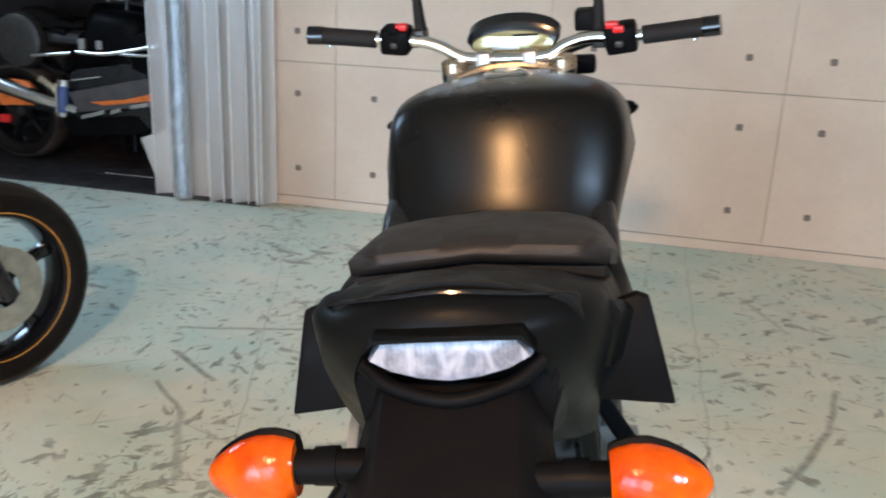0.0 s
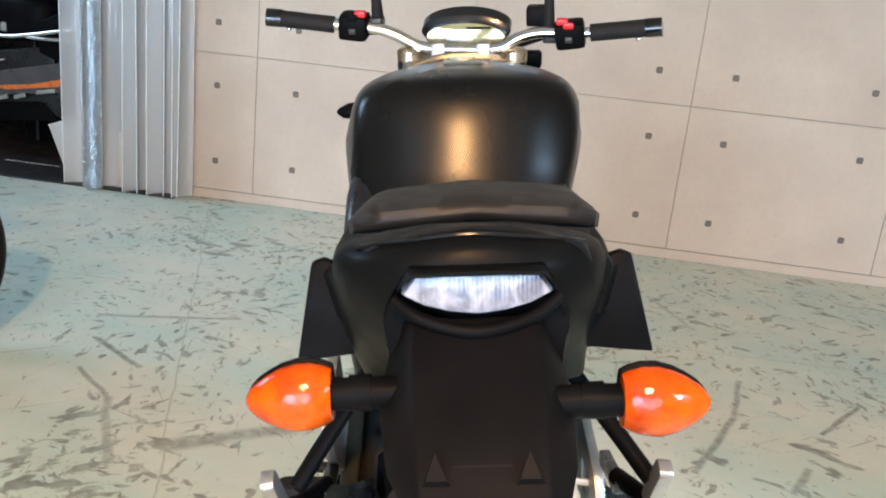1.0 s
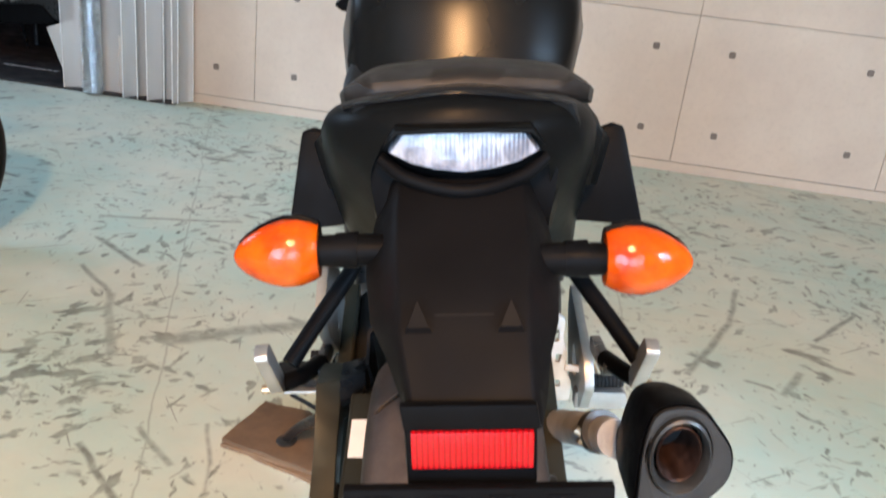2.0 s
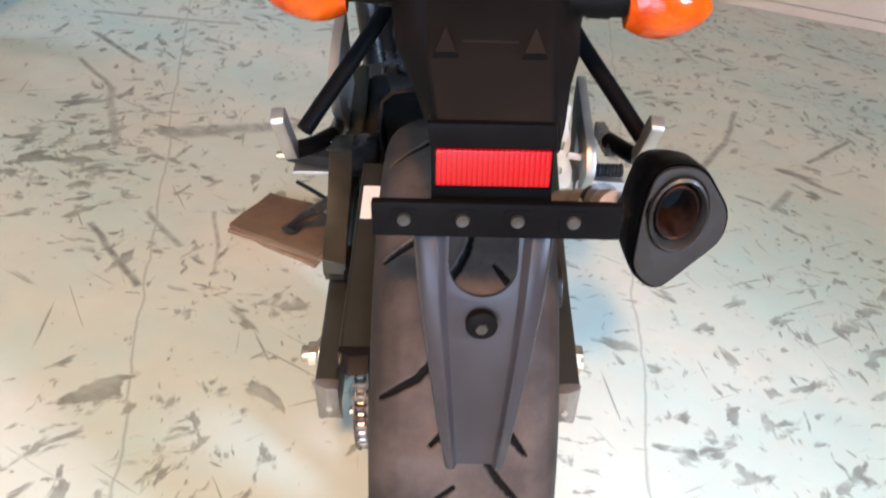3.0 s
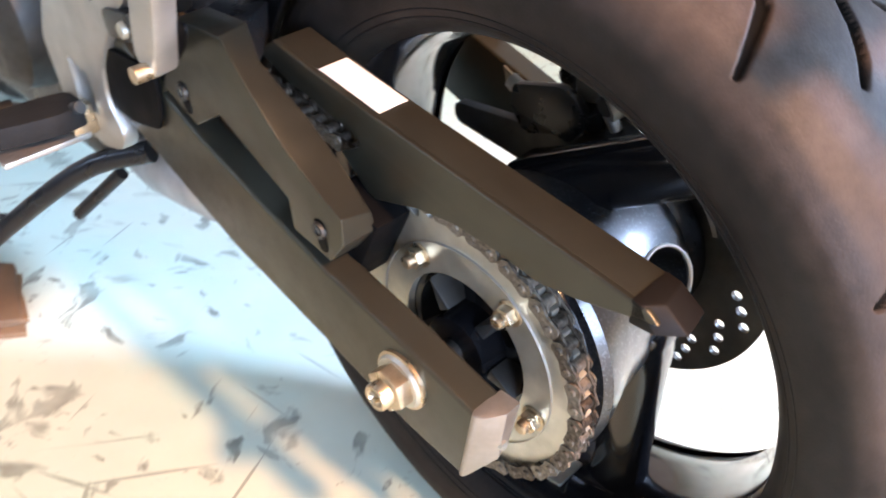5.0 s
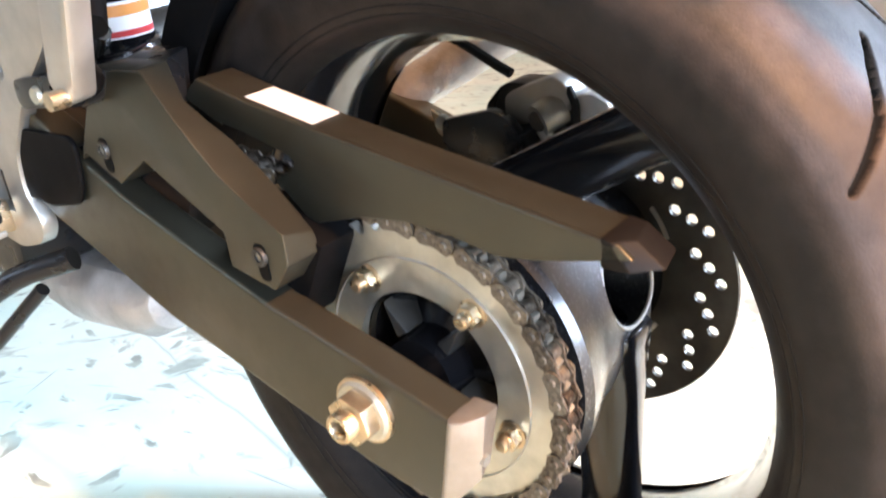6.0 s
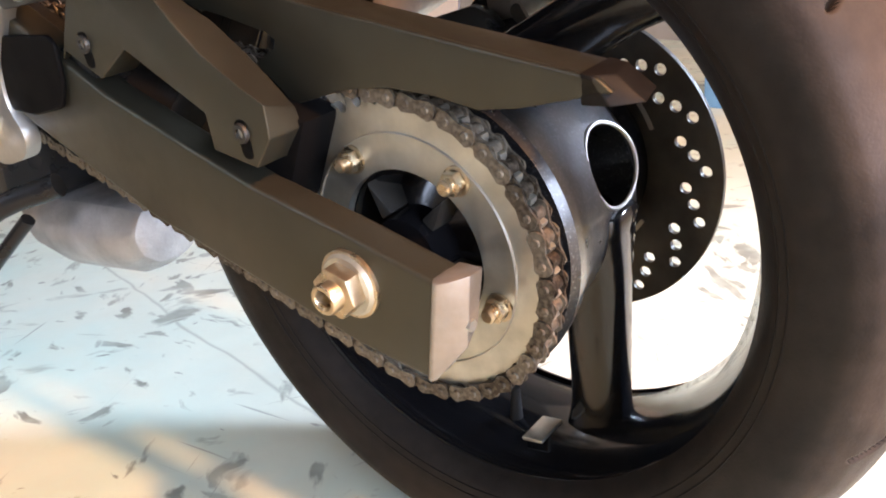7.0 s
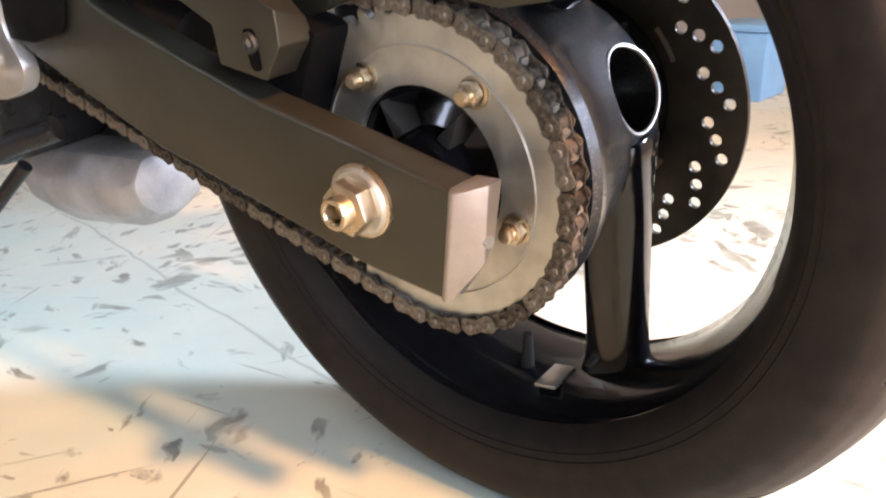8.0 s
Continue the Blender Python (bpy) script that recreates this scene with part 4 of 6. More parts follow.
shock = part("shock_absorber", tube([(-0.02, 0.455, 0.36), (-0.02, 0.475, 0.50), (-0.02, 0.49, 0.66)], 0.022, 20, 3), gloss_black, bike, "black coil-over shock absorber")
part("coil_spring", tube(coil, 0.0058, 8, 1), gloss_black, shock)
part("shock_label", lathe([(0.0, 0.0352), (0.036, 0.0352)], (-0.02, 0.480, 0.503), "z", segs=32), white_label, shock, "white label")
part("label_band", lathe([(0.022, 0.0356), (0.033, 0.0356)], (-0.02, 0.480, 0.503), "z", segs=32), orange_label, shock, "orange band")
part("label_stripe", lathe([(0.002, 0.0356), (0.008, 0.0356)], (-0.02, 0.480, 0.503), "z", segs=32), red_label, shock, "red stripe")
part("label_cup", lathe([(-0.006, 0.0), (-0.006, 0.034), (0.0, 0.0348), (0.05, 0.0348), (0.055, 0.03), (0.055, 0.0)], (-0.02, 0.480, 0.503), "z", segs=32), gloss_black, shock)
part("shock_clevis", lathe([(0.0, 0.0), (0.0, 0.030), (0.012, 0.034), (0.02, 0.030), (0.02, 0.0)], (-0.02, 0.472, 0.452), "z", segs=28), chrome, shock)
part("reservoir_hose", tube([(-0.09, 0.385, 0.525), (-0.075, 0.42, 0.510), (-0.065, 0.455, 0.497), (-0.05, 0.50, 0.485)], 0.0075, 12), gloss_black, bike, "shiny black hose over the shock absorber")


# tail: upper cowl, rear face, side covers
TX = 0.006


def cowl_ring(y, half, ztop, zside, zlow, wl, crown=0.0):
    return [(TX + s * u * half, y, z) for s, u, z in ((-1, wl, zlow), (-1, 1.0, zside), (-1, 0.93, zside + 0.55 * (ztop - zside)), (-1, 0.62, ztop - 0.006), (-1, 0.3, ztop + crown), (-1, 0.0, ztop + 1.6 * crown), (1, 0.3, ztop + crown), (1, 0.62, ztop - 0.006), (1, 0.93, zside + 0.55 * (ztop - zside)), (1, 1.0, zside), (1, wl, zlow))]


tail = part("tail_cowl", bevelled(loft([cowl_ring(0.36, 0.135, 0.845, 0.82, 0.78, 0.9), cowl_ring(0.22, 0.148, 0.872, 0.845, 0.79, 0.85), cowl_ring(0.12, 0.148, 0.905, 0.872, 0.80, 0.8), cowl_ring(0.03, 0.135, 0.944, 0.900, 0.81, 0.75), cowl_ring(-0.030, 0.108, 0.965, 0.934, 0.83, 0.7, 0.003)]), 0.003, 2, 18), cowl_paint, bike, "dark satin tail cowl")
# horseshoe shell round the lamp
outer = [(0.118, 0.775, 0.042), (0.124, 0.805, 0.036), (0.133, 0.85, 0.026), (0.138, 0.90, 0.012), (0.131, 0.930, -0.004), (0.102, 0.949, -0.020), (0.048, 0.960, -0.034), (0.0, 0.965, -0.038)]
inner = [(0.068, 0.785, 0.010), (0.072, 0.808, -0.004), (0.080, 0.85, -0.026), (0.086, 0.892, -0.042), (0.074, 0.922, -0.050), (0.060, 0.938, -0.053), (0.03, 0.9395, -0.056), (0.0, 0.940, -0.057)]


def arch(half, push=0.0, dy=0.0):
    pts = [(TX - 0.003 - 0.97 * x, y + dy, z) for x, z, y in half] + [(TX - 0.003 + 0.97 * x, y + dy, z) for x, z, y in half[-2::-1]]
    return curve_points(pts, 5)


ao, ai = arch(outer), arch(inner)
rings = []
for p, q in zip(ao, ai):
    mid = p.lerp(q, 0.5) + Vector((0.06 * (p.x - TX), -0.007, 0.002))
    near = p.lerp(q, 0.12) + Vector((0.0, -0.007, 0.0))
    rings.append([p, near, mid, q, q + Vector((0, 0.022, 0)), p + Vector((0, 0.02, -0.002))])
part("rear_panel", loft(rings), cowl_paint, tail, smooth=60)
part("ridge_line", tube([p + Vector((0, -0.004, 0.0006)) for p in ao[24:-24]], 0.0022, 8, 1), gloss_black, tail)
part("lamp_recess", loft([[(TX + u, y, z) for u, z in ((-0.088, 0.895), (-0.074, 0.924), (-0.06, 0.94), (0.06, 0.94), (0.074, 0.924), (0.088, 0.895), (0.076, 0.82), (-0.076, 0.82))] for y in (-0.01, -0.040)]), black_plastic, tail)
lens_poly = [(-0.064, 0.9165), (-0.052, 0.9335), (0.052, 0.9335), (0.064, 0.9165), (0.047, 0.908), (0.024, 0.9025), (0.0, 0.9005), (-0.024, 0.9025), (-0.047, 0.908)]
rings = []
for y, w in ((-0.045, 1.0), (-0.062, 1.0), (-0.067, 0.96), (-0.069, 0.7), (-0.070, 0.3)):
    rings.append([(TX + 1.06 * u * w, y + 0.5 * abs(u) ** 1.0 * 0.14, 0.921 + (z - 0.916) * w) for u, z in lens_poly])
part("tail_lamp", loft(rings), clear_lens, tail, "clear ribbed tail lamp lens")
part("lamp_lip", tube([(TX - 0.076, -0.046, 0.912), (TX - 0.050, -0.058, 0.898), (TX, -0.068, 0.890), (TX + 0.050, -0.058, 0.898), (TX + 0.076, -0.046, 0.912)], 0.0062, 12, 6), black_plastic, tail)
part("lamp_visor", bevelled(loft([[(TX + 1.06 * u * 1.02, y + 0.07 * abs(u) - t, z) for u, z in ((-0.066, 0.928), (-0.056, 0.943), (-0.02, 0.9445), (0.02, 0.9445), (0.056, 0.943), (0.066, 0.928), (0.054, 0.9385), (0.02, 0.9400), (-0.02, 0.9400), (-0.054, 0.9385))] for y, t in ((-0.050, 0.0), (-0.050, 0.026))]), 0.001, 1), cowl_paint, tail)
for s in (-1, 1):
    fin = [(0.120, 0.885), (0.156, 0.897), (0.168, 0.893), (0.176, 0.85), (0.187, 0.7935), (0.150, 0.797), (0.122, 0.8), (0.088, 0.797), (0.080, 0.84)]
    b = prism([(TX + 0.001 + s * x, z) for x, z in fin][:: s], "y", 0.044, 0.056, 0.004)
    for v in b.verts:
        v.co.y += 0.25 * (v.co.z - 0.80)
    part("side_fin", b, black_plastic, tail, "black fin-shaped side cover")
    ring = lambda y, o, i, zt, zb: [(TX + s * o, y, zt), (TX + s * (o + 0.008), y, (zt + zb) / 2 + 0.02), (TX + s * o * 0.98, y, zb), (TX + s * i, y, zb), (TX + s * i, y, zt)]
    part("side_cover", bevelled(loft([ring(0.02, 0.132, 0.10, 0.915, 0.85), ring(0.06, 0.145, 0.11, 0.895, 0.835), ring(0.10, 0.150, 0.12, 0.878, 0.82), ring(0.17, 0.155, 0.12, 0.870, 0.78), ring(0.28, 0.15, 0.12, 0.86, 0.74), ring(0.42, 0.14, 0.1, 0.83, 0.72)]), 0.003, 2, 18), cowl_paint, tail)

# seat
def seat_ring(y, half, ztop, zlow, peak=0.014):
    out = []
    for u in np.linspace(-1, 1, 33):
        out.append((TX + 0.005 + 0.93 * half * u, y + 0.012 * abs(u) ** 1.5, ztop - peak * abs(u) - (ztop - peak - zlow - 0.008) * abs(u) ** 9))
    return out + [(TX + 0.005 + 0.93 * half * u, y + 0.012 * abs(u) ** 1.5, zlow - peak * (abs(u) - 0.5)) for u in (0.985, 0.5, 0.0, -0.5, -0.985)]


seat_rows = [(0.089, 0.124, 0.937, 0.927), (0.095, 0.142, 0.944, 0.918), (0.125, 0.151, 0.945, 0.903), (0.22, 0.150, 0.926, 0.876), (0.280, 0.138, 0.905, 0.852), (0.290, 0.132, 0.897, 0.85), (0.34, 0.124, 0.862, 0.83), (0.42, 0.120, 0.825, 0.78), (0.52, 0.105, 0.785, 0.75), (0.60, 0.085, 0.768, 0.74)]
seat = part("seat", loft([seat_ring(*r) for r in seat_rows]), seat_vinyl, bike, "black vinyl seat with a raised rear pad", smooth=50)
part("seat_base", loft([[(TX + 0.93 * (x - TX), y + 0.012, z - 0.012) for x, y, z in seat_ring(*r)] for r in ((0.088, 0.146, 0.932, 0.910), (0.125, 0.15, 0.93, 0.892), (0.22, 0.148, 0.912, 0.866))]), grip_rubber, seat, smooth=50)
part("seat_seam", tube([(TX - 0.124, 0.298, 0.879), (TX - 0.06, 0.291, 0.892), (TX, 0.289, 0.899), (TX + 0.06, 0.291, 0.892), (TX + 0.124, 0.298, 0.879)], 0.0025, 6, 5), black_plastic, seat)

# fuel tank
def tank_ring(y, half, ztop, zlow, taper=0.07, square=7.0):
    out = []
    for k in range(40):
        a = 2 * math.pi * k / 40
        c, s = math.cos(a), math.sin(a)
        u, v = math.copysign(abs(c) ** (2 / square), c), math.copysign(abs(s) ** (2 / square), s)
        zmid = zlow + 0.42 * (ztop - zlow)
        z = zmid + (ztop - zmid) * v if v > 0 else zmid + (zmid - zlow) * v
        w = 1.06 * half * (1.0 if v > 0 else 1 - 0.07 * abs(v))
        out.append((TX + 0.003 + w * u * (1 - taper * max(0, v) ** 2), y + 0.03 * (u * w / 0.17) ** 2, z - 0.014 * (u * w / 0.17) ** 2 * max(0, v)))
    return out


tank_rows = [(0.550, 0.120, 0.745, 0.70), (0.572, 0.146, 0.768, 0.69), (0.588, 0.159, 0.790, 0.68), (0.601, 0.167, 0.820, 0.68), (0.613, 0.173, 0.850, 0.68), (0.625, 0.179, 0.880, 0.68), (0.638, 0.184, 0.910, 0.68), (0.650, 0.188, 0.930, 0.68), (0.660, 0.190, 0.940, 0.68), (0.676, 0.193, 0.946, 0.68), (0.70, 0.198, 0.948, 0.68, 0.08), (0.75, 0.208, 0.947, 0.68, 0.13), (0.80, 0.215, 0.943, 0.69, 0.22), (0.87, 0.211, 0.936, 0.70, 0.38), (0.93, 0.182, 0.928, 0.73, 0.45), (0.985, 0.13, 0.885, 0.76, 0.3)]
tank = part("fuel_tank", loft([tank_ring(*r) for r in tank_rows]), tank_paint, bike, "satin black fuel tank", smooth=60)
part("filler_cap", lathe([(0.0, 0.0), (0.004, 0.03), (0.0, 0.038), (-0.006, 0.038)], (TX, 0.83, 0.9415), "z", segs=36), chrome, tank)
# gold bar added in place of the lamp's reflection on the tank top
part("tank_collar", tube([(TX - 0.10, 0.915, 0.914), (TX - 0.05, 0.935, 0.926), (TX, 0.94, 0.929), (TX + 0.05, 0.935, 0.926), (TX + 0.10, 0.915, 0.914)], 0.009, 8, 5), gold_zinc, tank)
for s in (-1, 1):
    rows = [[(TX + 0.007 + s * (x + 0.006 * t), y, z) for x, y, z in ((0.150, 0.655, 0.775), (0.176, 0.70, 0.800), (0.200, 0.80, 0.80), (0.190, 0.93, 0.78), (0.180, 0.93, 0.66), (0.185, 0.78, 0.62), (0.160, 0.62, 0.64), (0.128, 0.58, 0.72))] for t in (-2.5, 1)]
    part("tank_side_panel", bevelled(loft(rows), 0.004, 2, 25), cowl_paint, tank, "dark side panel of the tank")
    part("panel_lip", tube([(TX + s * 0.163, 0.672, 0.795), (TX + s * 0.166, 0.668, 0.780), (TX + s * 0.164, 0.652, 0.762)], 0.002, 6, 4), cast_alloy, tank)
    # front flasher poking out beside the tank
    stalk = part("front_flasher", tube([(s * 0.10, 1.146, 0.776), (s * 0.222 + 0.010, 1.146, 0.776)], 0.010, 10, 1), black_plastic, bike)
    part("flasher_body", lathe([(0, 0.0), (0.004, 0.012), (0.02, 0.019), (0.04, 0.016), (0.055, 0.006), (0.058, 0.0)] if s > 0 else [(0, 0.0), (-0.004, 0.012), (-0.02, 0.019), (-0.04, 0.016), (-0.055, 0.006), (-0.058, 0.0)], (s * 0.214 + 0.010, 1.146, 0.776), segs=20), black_plastic, stalk)

# rear fender and number-plate hanger, without a plate
def hang_ring(y, z, half, thick, side):
    return [(TX - 0.003 + u, y + d, z + e) for u, d, e in ((-half, 0, 0), (-half * 0.9, -0.006, 0.004), (half * 0.9, -0.006, 0.004), (half, 0, 0), (half + side, thick * 0.6, -thick * 0.5), (half * 0.8, thick, -thick * 0.8), (-half * 0.8, thick, -thick * 0.8), (-half - side, thick * 0.6, -thick * 0.5))]


hanger = part("rear_fender", bevelled(loft([hang_ring(-0.045, 0.893, 0.062, 0.05, 0.012), hang_ring(-0.075, 0.875, 0.063, 0.055, 0.020), hang_ring(-0.12, 0.855, 0.062, 0.052, 0.026), hang_ring(-0.19, 0.835, 0.056, 0.045, 0.022), hang_ring(-0.235, 0.815, 0.053, 0.04, 0.012), hang_ring(-0.27, 0.785, 0.049, 0.035, 0.006), hang_ring(-0.285, 0.765, 0.048, 0.02, 0.0)]), 0.0025, 2, 22), fender_plastic, bike, "black plastic rear fender and plate hanger, no plate fitted")
for s in (-1, 1):
    part("moulded_gusset", loft([[(TX - 0.003 + s * 0.036, -0.204, 0.835), (TX - 0.003 + s * 0.022, -0.236, 0.816), (TX - 0.003 + s * 0.046, -0.236, 0.816)], [(TX - 0.003 + s * 0.035, -0.219, 0.842), (TX - 0.003 + s * 0.026, -0.243, 0.826), (TX - 0.003 + s * 0.042, -0.243, 0.826)]]), fender_plastic, hanger)
part("plate_lamp", box((0.046, 0.010, 0.007), (TX - 0.003, -0.219, 0.826), 0.002, (40, 0, 0)), fender_plastic, hanger)
part("reflector_back", box((0.094, 0.012, 0.062), (TX - 0.006, -0.283, 0.748), 0.003), black_plastic, hanger)
part("mount_strip", box((0.096, 0.008, 0.020), (TX - 0.006, -0.288, 0.777), 0.002), black_plastic, hanger)
part("red_reflector", box((0.087, 0.006, 0.030), (TX - 0.006, -0.291, 0.7515), 0.0015), red_reflector, hanger, "rectangular red reflector")
bar = part("plate_bar", box((0.192, 0.009, 0.030), (0.004, -0.300, 0.712), 0.002), black_plastic, hanger, "black plate bar with four bolts")
for x in (-0.067, -0.022, 0.020, 0.063):
    part("bar_bolt", lathe([(0.0, 0.0), (-0.001, 0.005), (0.002, 0.006), (0.004, 0.006)], (x, -0.3065, 0.713), "y", segs=12), dark_steel, bar)
    part("bolt_recess", prism(rounded([(x - 0.011, 0.703), (x + 0.011, 0.703), (x + 0.011, 0.722), (x - 0.011, 0.722)], 0.004), "y", -0.3052, -0.304, 0.0), black_plastic, bar)
b = bmesh.new()
flap_line = [(-0.292, 0.70, 0.058), (-0.312, 0.64, 0.052), (-0.322, 0.58, 0.044), (-0.325, 0.52, 0.036), (-0.322, 0.462, 0.028)]
rings = []
for y, z, w in flap_line:
    c = TX - 0.010
    rings.append([(c - w, y + 0.012, z), (c - w * 0.92, y - 0.001, z), (c - w * 0.66, y - 0.004, z), (c - w * 0.56, y + 0.004, z), (c + w * 0.56, y + 0.004, z), (c + w * 0.66, y - 0.004, z), (c + w * 0.92, y - 0.001, z), (c + w, y + 0.012, z), (c + w * 0.9, y + 0.008, z), (c - w * 0.9, y + 0.008, z)])
flap = part("mud_flap", bevelled(loft(rings), 0.0012, 1, 30), flap_plastic, hanger, "long tapering grey-black mud flap with two ribs")
cutter = prism([(TX - 0.010 + 0.028 * math.cos(a), 0.668 + 0.026 * math.sin(a)) for a in np.linspace(math.pi, 2 * math.pi, 17)] + [(TX + 0.018, 0.72), (TX - 0.038, 0.72)], "y", -0.36, -0.26)
cut(flap, cutter)
part("flap_clip", lathe([(0.006, 0.0), (0.006, 0.013), (-0.001, 0.013), (-0.004, 0.009), (-0.004, 0.0)], (TX - 0.010, -0.3185, 0.622), "y", segs=24), fender_plastic, hanger)
part("clip_bolt", lathe([(-0.003, 0.0), (-0.003, 0.005), (0.002, 0.006)], (TX - 0.010, -0.3215, 0.622), "y", segs=6), dark_steel, hanger)

# rear flashers
for s in (-1, 1):
    c = Vector((TX - 0.005 + s * 0.127, -0.100 if s > 0 else -0.078, 0.841 if s > 0 else 0.843))
    stalk = part("rear_flasher", tube([(TX - 0.005 + s * 0.05, c.y, c.z), c], 0.0135, 16, 1), black_plastic, bike, "rear flasher with an amber teardrop lens")
    part("stalk_collar", lathe([(-0.010, 0.0), (-0.010, 0.0148), (0.010, 0.0155), (0.010, 0.0)], (TX - 0.005 + s * 0.102, c.y + 0.001, c.z), segs=20), black_plastic, stalk)
    lens, back = [], []
    for k, (u, h, d) in enumerate(((0.0, 0.0225, 0.018), (0.006, 0.0255, 0.022), (0.018, 0.0290, 0.025), (0.032, 0.0295, 0.026), (0.046, 0.0262, 0.0235), (0.058, 0.0210, 0.0190), (0.068, 0.0150, 0.0135), (0.074, 0.0095, 0.0085), (0.0775, 0.0045, 0.004), (0.0785, 0.001, 0.001))):
        ys = [(math.cos(a), math.sin(a)) for a in np.linspace(-math.pi / 2, math.pi / 2, 13)]
        drop = -0.004 * (u / 0.0785)
        lens.append([c + Vector((s * u, -d * q, h * p + drop)) for q, p in ys] + [c + Vector((s * u, 0.006, h * p + drop)) for p in (0.9, 0.0, -0.9)])
        back.append([c + Vector((s * u * 0.98, 0.005 + d * 0.75 * q, h * 0.97 * p + drop + 0.003)) for q, p in ys] + [c + Vector((s * u * 0.98, 0.001, h * p + drop)) for p in (0.9, 0.0, -0.9)])
    part("lens", loft(lens), amber_lens, stalk, "amber lens", smooth=50)
    part("shell", loft(back), black_plastic, stalk, smooth=50)

# silencer
def can(y, cx, cz, k):
    shape = rounded([(-0.046, 0.078), (0.000, 0.080), (0.037, 0.026), (0.036, -0.010), (-0.026, -0.080), (-0.058, -0.052), (-0.056, 0.03)], 0.022, 4)
    return [(cx + u * k, y, cz + v * k) for u, v in shape]


can_rows = [(-0.066, 0.2185, 0.578, 0.92), (-0.078, 0.2185, 0.578, 1.03), (-0.070, 0.2180, 0.577, 1.05), (-0.03, 0.217, 0.570, 1.02), (0.01, 0.214, 0.560, 0.93), (0.035, 0.206, 0.545, 0.72), (0.055, 0.198, 0.522, 0.50), (0.075, 0.190, 0.508, 0.36), (0.10, 0.184, 0.494, 0.31)]
silencer = part("silencer", loft([can(*r) for r in can_rows]), black_plastic, bike, "black three-sided silencer with a rusty outlet", smooth=45)
rust = Mat("rusty_pipe", (0.035, 0.016, 0.011), 0.55, 0.6).vary(60, 0.45).gloss(60, 0.4, 0.7).grain(300, 0.3, 0.0005).mat
OUT = (0.201, -0.058, 0.600)


def oval(bm, wide=0.84, tall=1.22):
    """Draws a round outlet mesh into an upright oval."""
    for v in bm.verts:
        v.co.x, v.co.z = OUT[0] + wide * (v.co.x - OUT[0]), OUT[2] + tall * (v.co.z - OUT[2])
    return bm



face_grey = Mat("face_grey", (0.02, 0.0185, 0.0175), 0.55, Specular_IOR_Level=0.25).vary(25, 0.25).gloss(30, 0.45, 0.65).grain(300, 0.3, 0.0006).mat
part("end_plate", prism([(x, z) for x, _, z in can(0, 0.2185, 0.578, 0.985)], "y", -0.0815, -0.074, 0.003, [[(OUT[0] + 0.84 * 0.0385 * math.cos(q), OUT[2] + 1.22 * 0.0385 * math.sin(q)) for q in np.linspace(2 * math.pi, 0, 40, endpoint=False)]]), face_grey, silencer, "dusty grey end plate")
part("outlet_ring", oval(lathe([(-0.012, 0.0375), (-0.026, 0.037), (-0.028, 0.0345), (-0.022, 0.031), (0.0, 0.030)], OUT, "y", segs=40)), dark_steel, silencer)
bore = oval(lathe([(-0.05, 0.0), (-0.05, 0.0285), (0.055, 0.0285), (0.055, 0.0)], OUT, "y", segs=32))
cut(silencer, bore)
part("outlet_pipe", oval(lathe([(-0.0195, 0.0275), (-0.0215, 0.026), (-0.0195, 0.0245), (0.05, 0.024), (0.05, 0.0275)], OUT, "y", segs=40)), rust, silencer, "rust-tinted outlet pipe")
# black disc closing the outlet: the bore's inner darkness put into colour
part("outlet_baffle", oval(lathe([(0.04, 0.0), (0.04, 0.0242)], OUT, "y", segs=32)), Mat("bore_dark", (0.004, 0.004, 0.004), 0.95).mat, silencer)
silencer.location = (0.013, 0.0, -0.008)
clamp = part("silencer_clamp", tube([(0.172, 0.098, 0.503), (0.168, 0.112, 0.494)], 0.0275, 20, 1), dark_steel, bike, "steel clamp joining the silencer to its pipe")
part("clamp_bolt", tube([(0.138, 0.102, 0.505), (0.150, 0.100, 0.497)], 0.006, 10, 1), zinc, clamp)
part("clamp_screw", tube([(0.142, 0.098, 0.492), (0.152, 0.098, 0.486)], 0.0045, 8, 1), gold_zinc, clamp)
part("link_pipe", tube([(0.182, 0.07, 0.512), (0.168, 0.13, 0.482), (0.148, 0.22, 0.43), (0.11, 0.34, 0.36), (0.06, 0.48, 0.29), (0.0, 0.62, 0.24)], 0.0235, 18, 5), raw_alloy, bike, "bare grey exhaust link pipe")

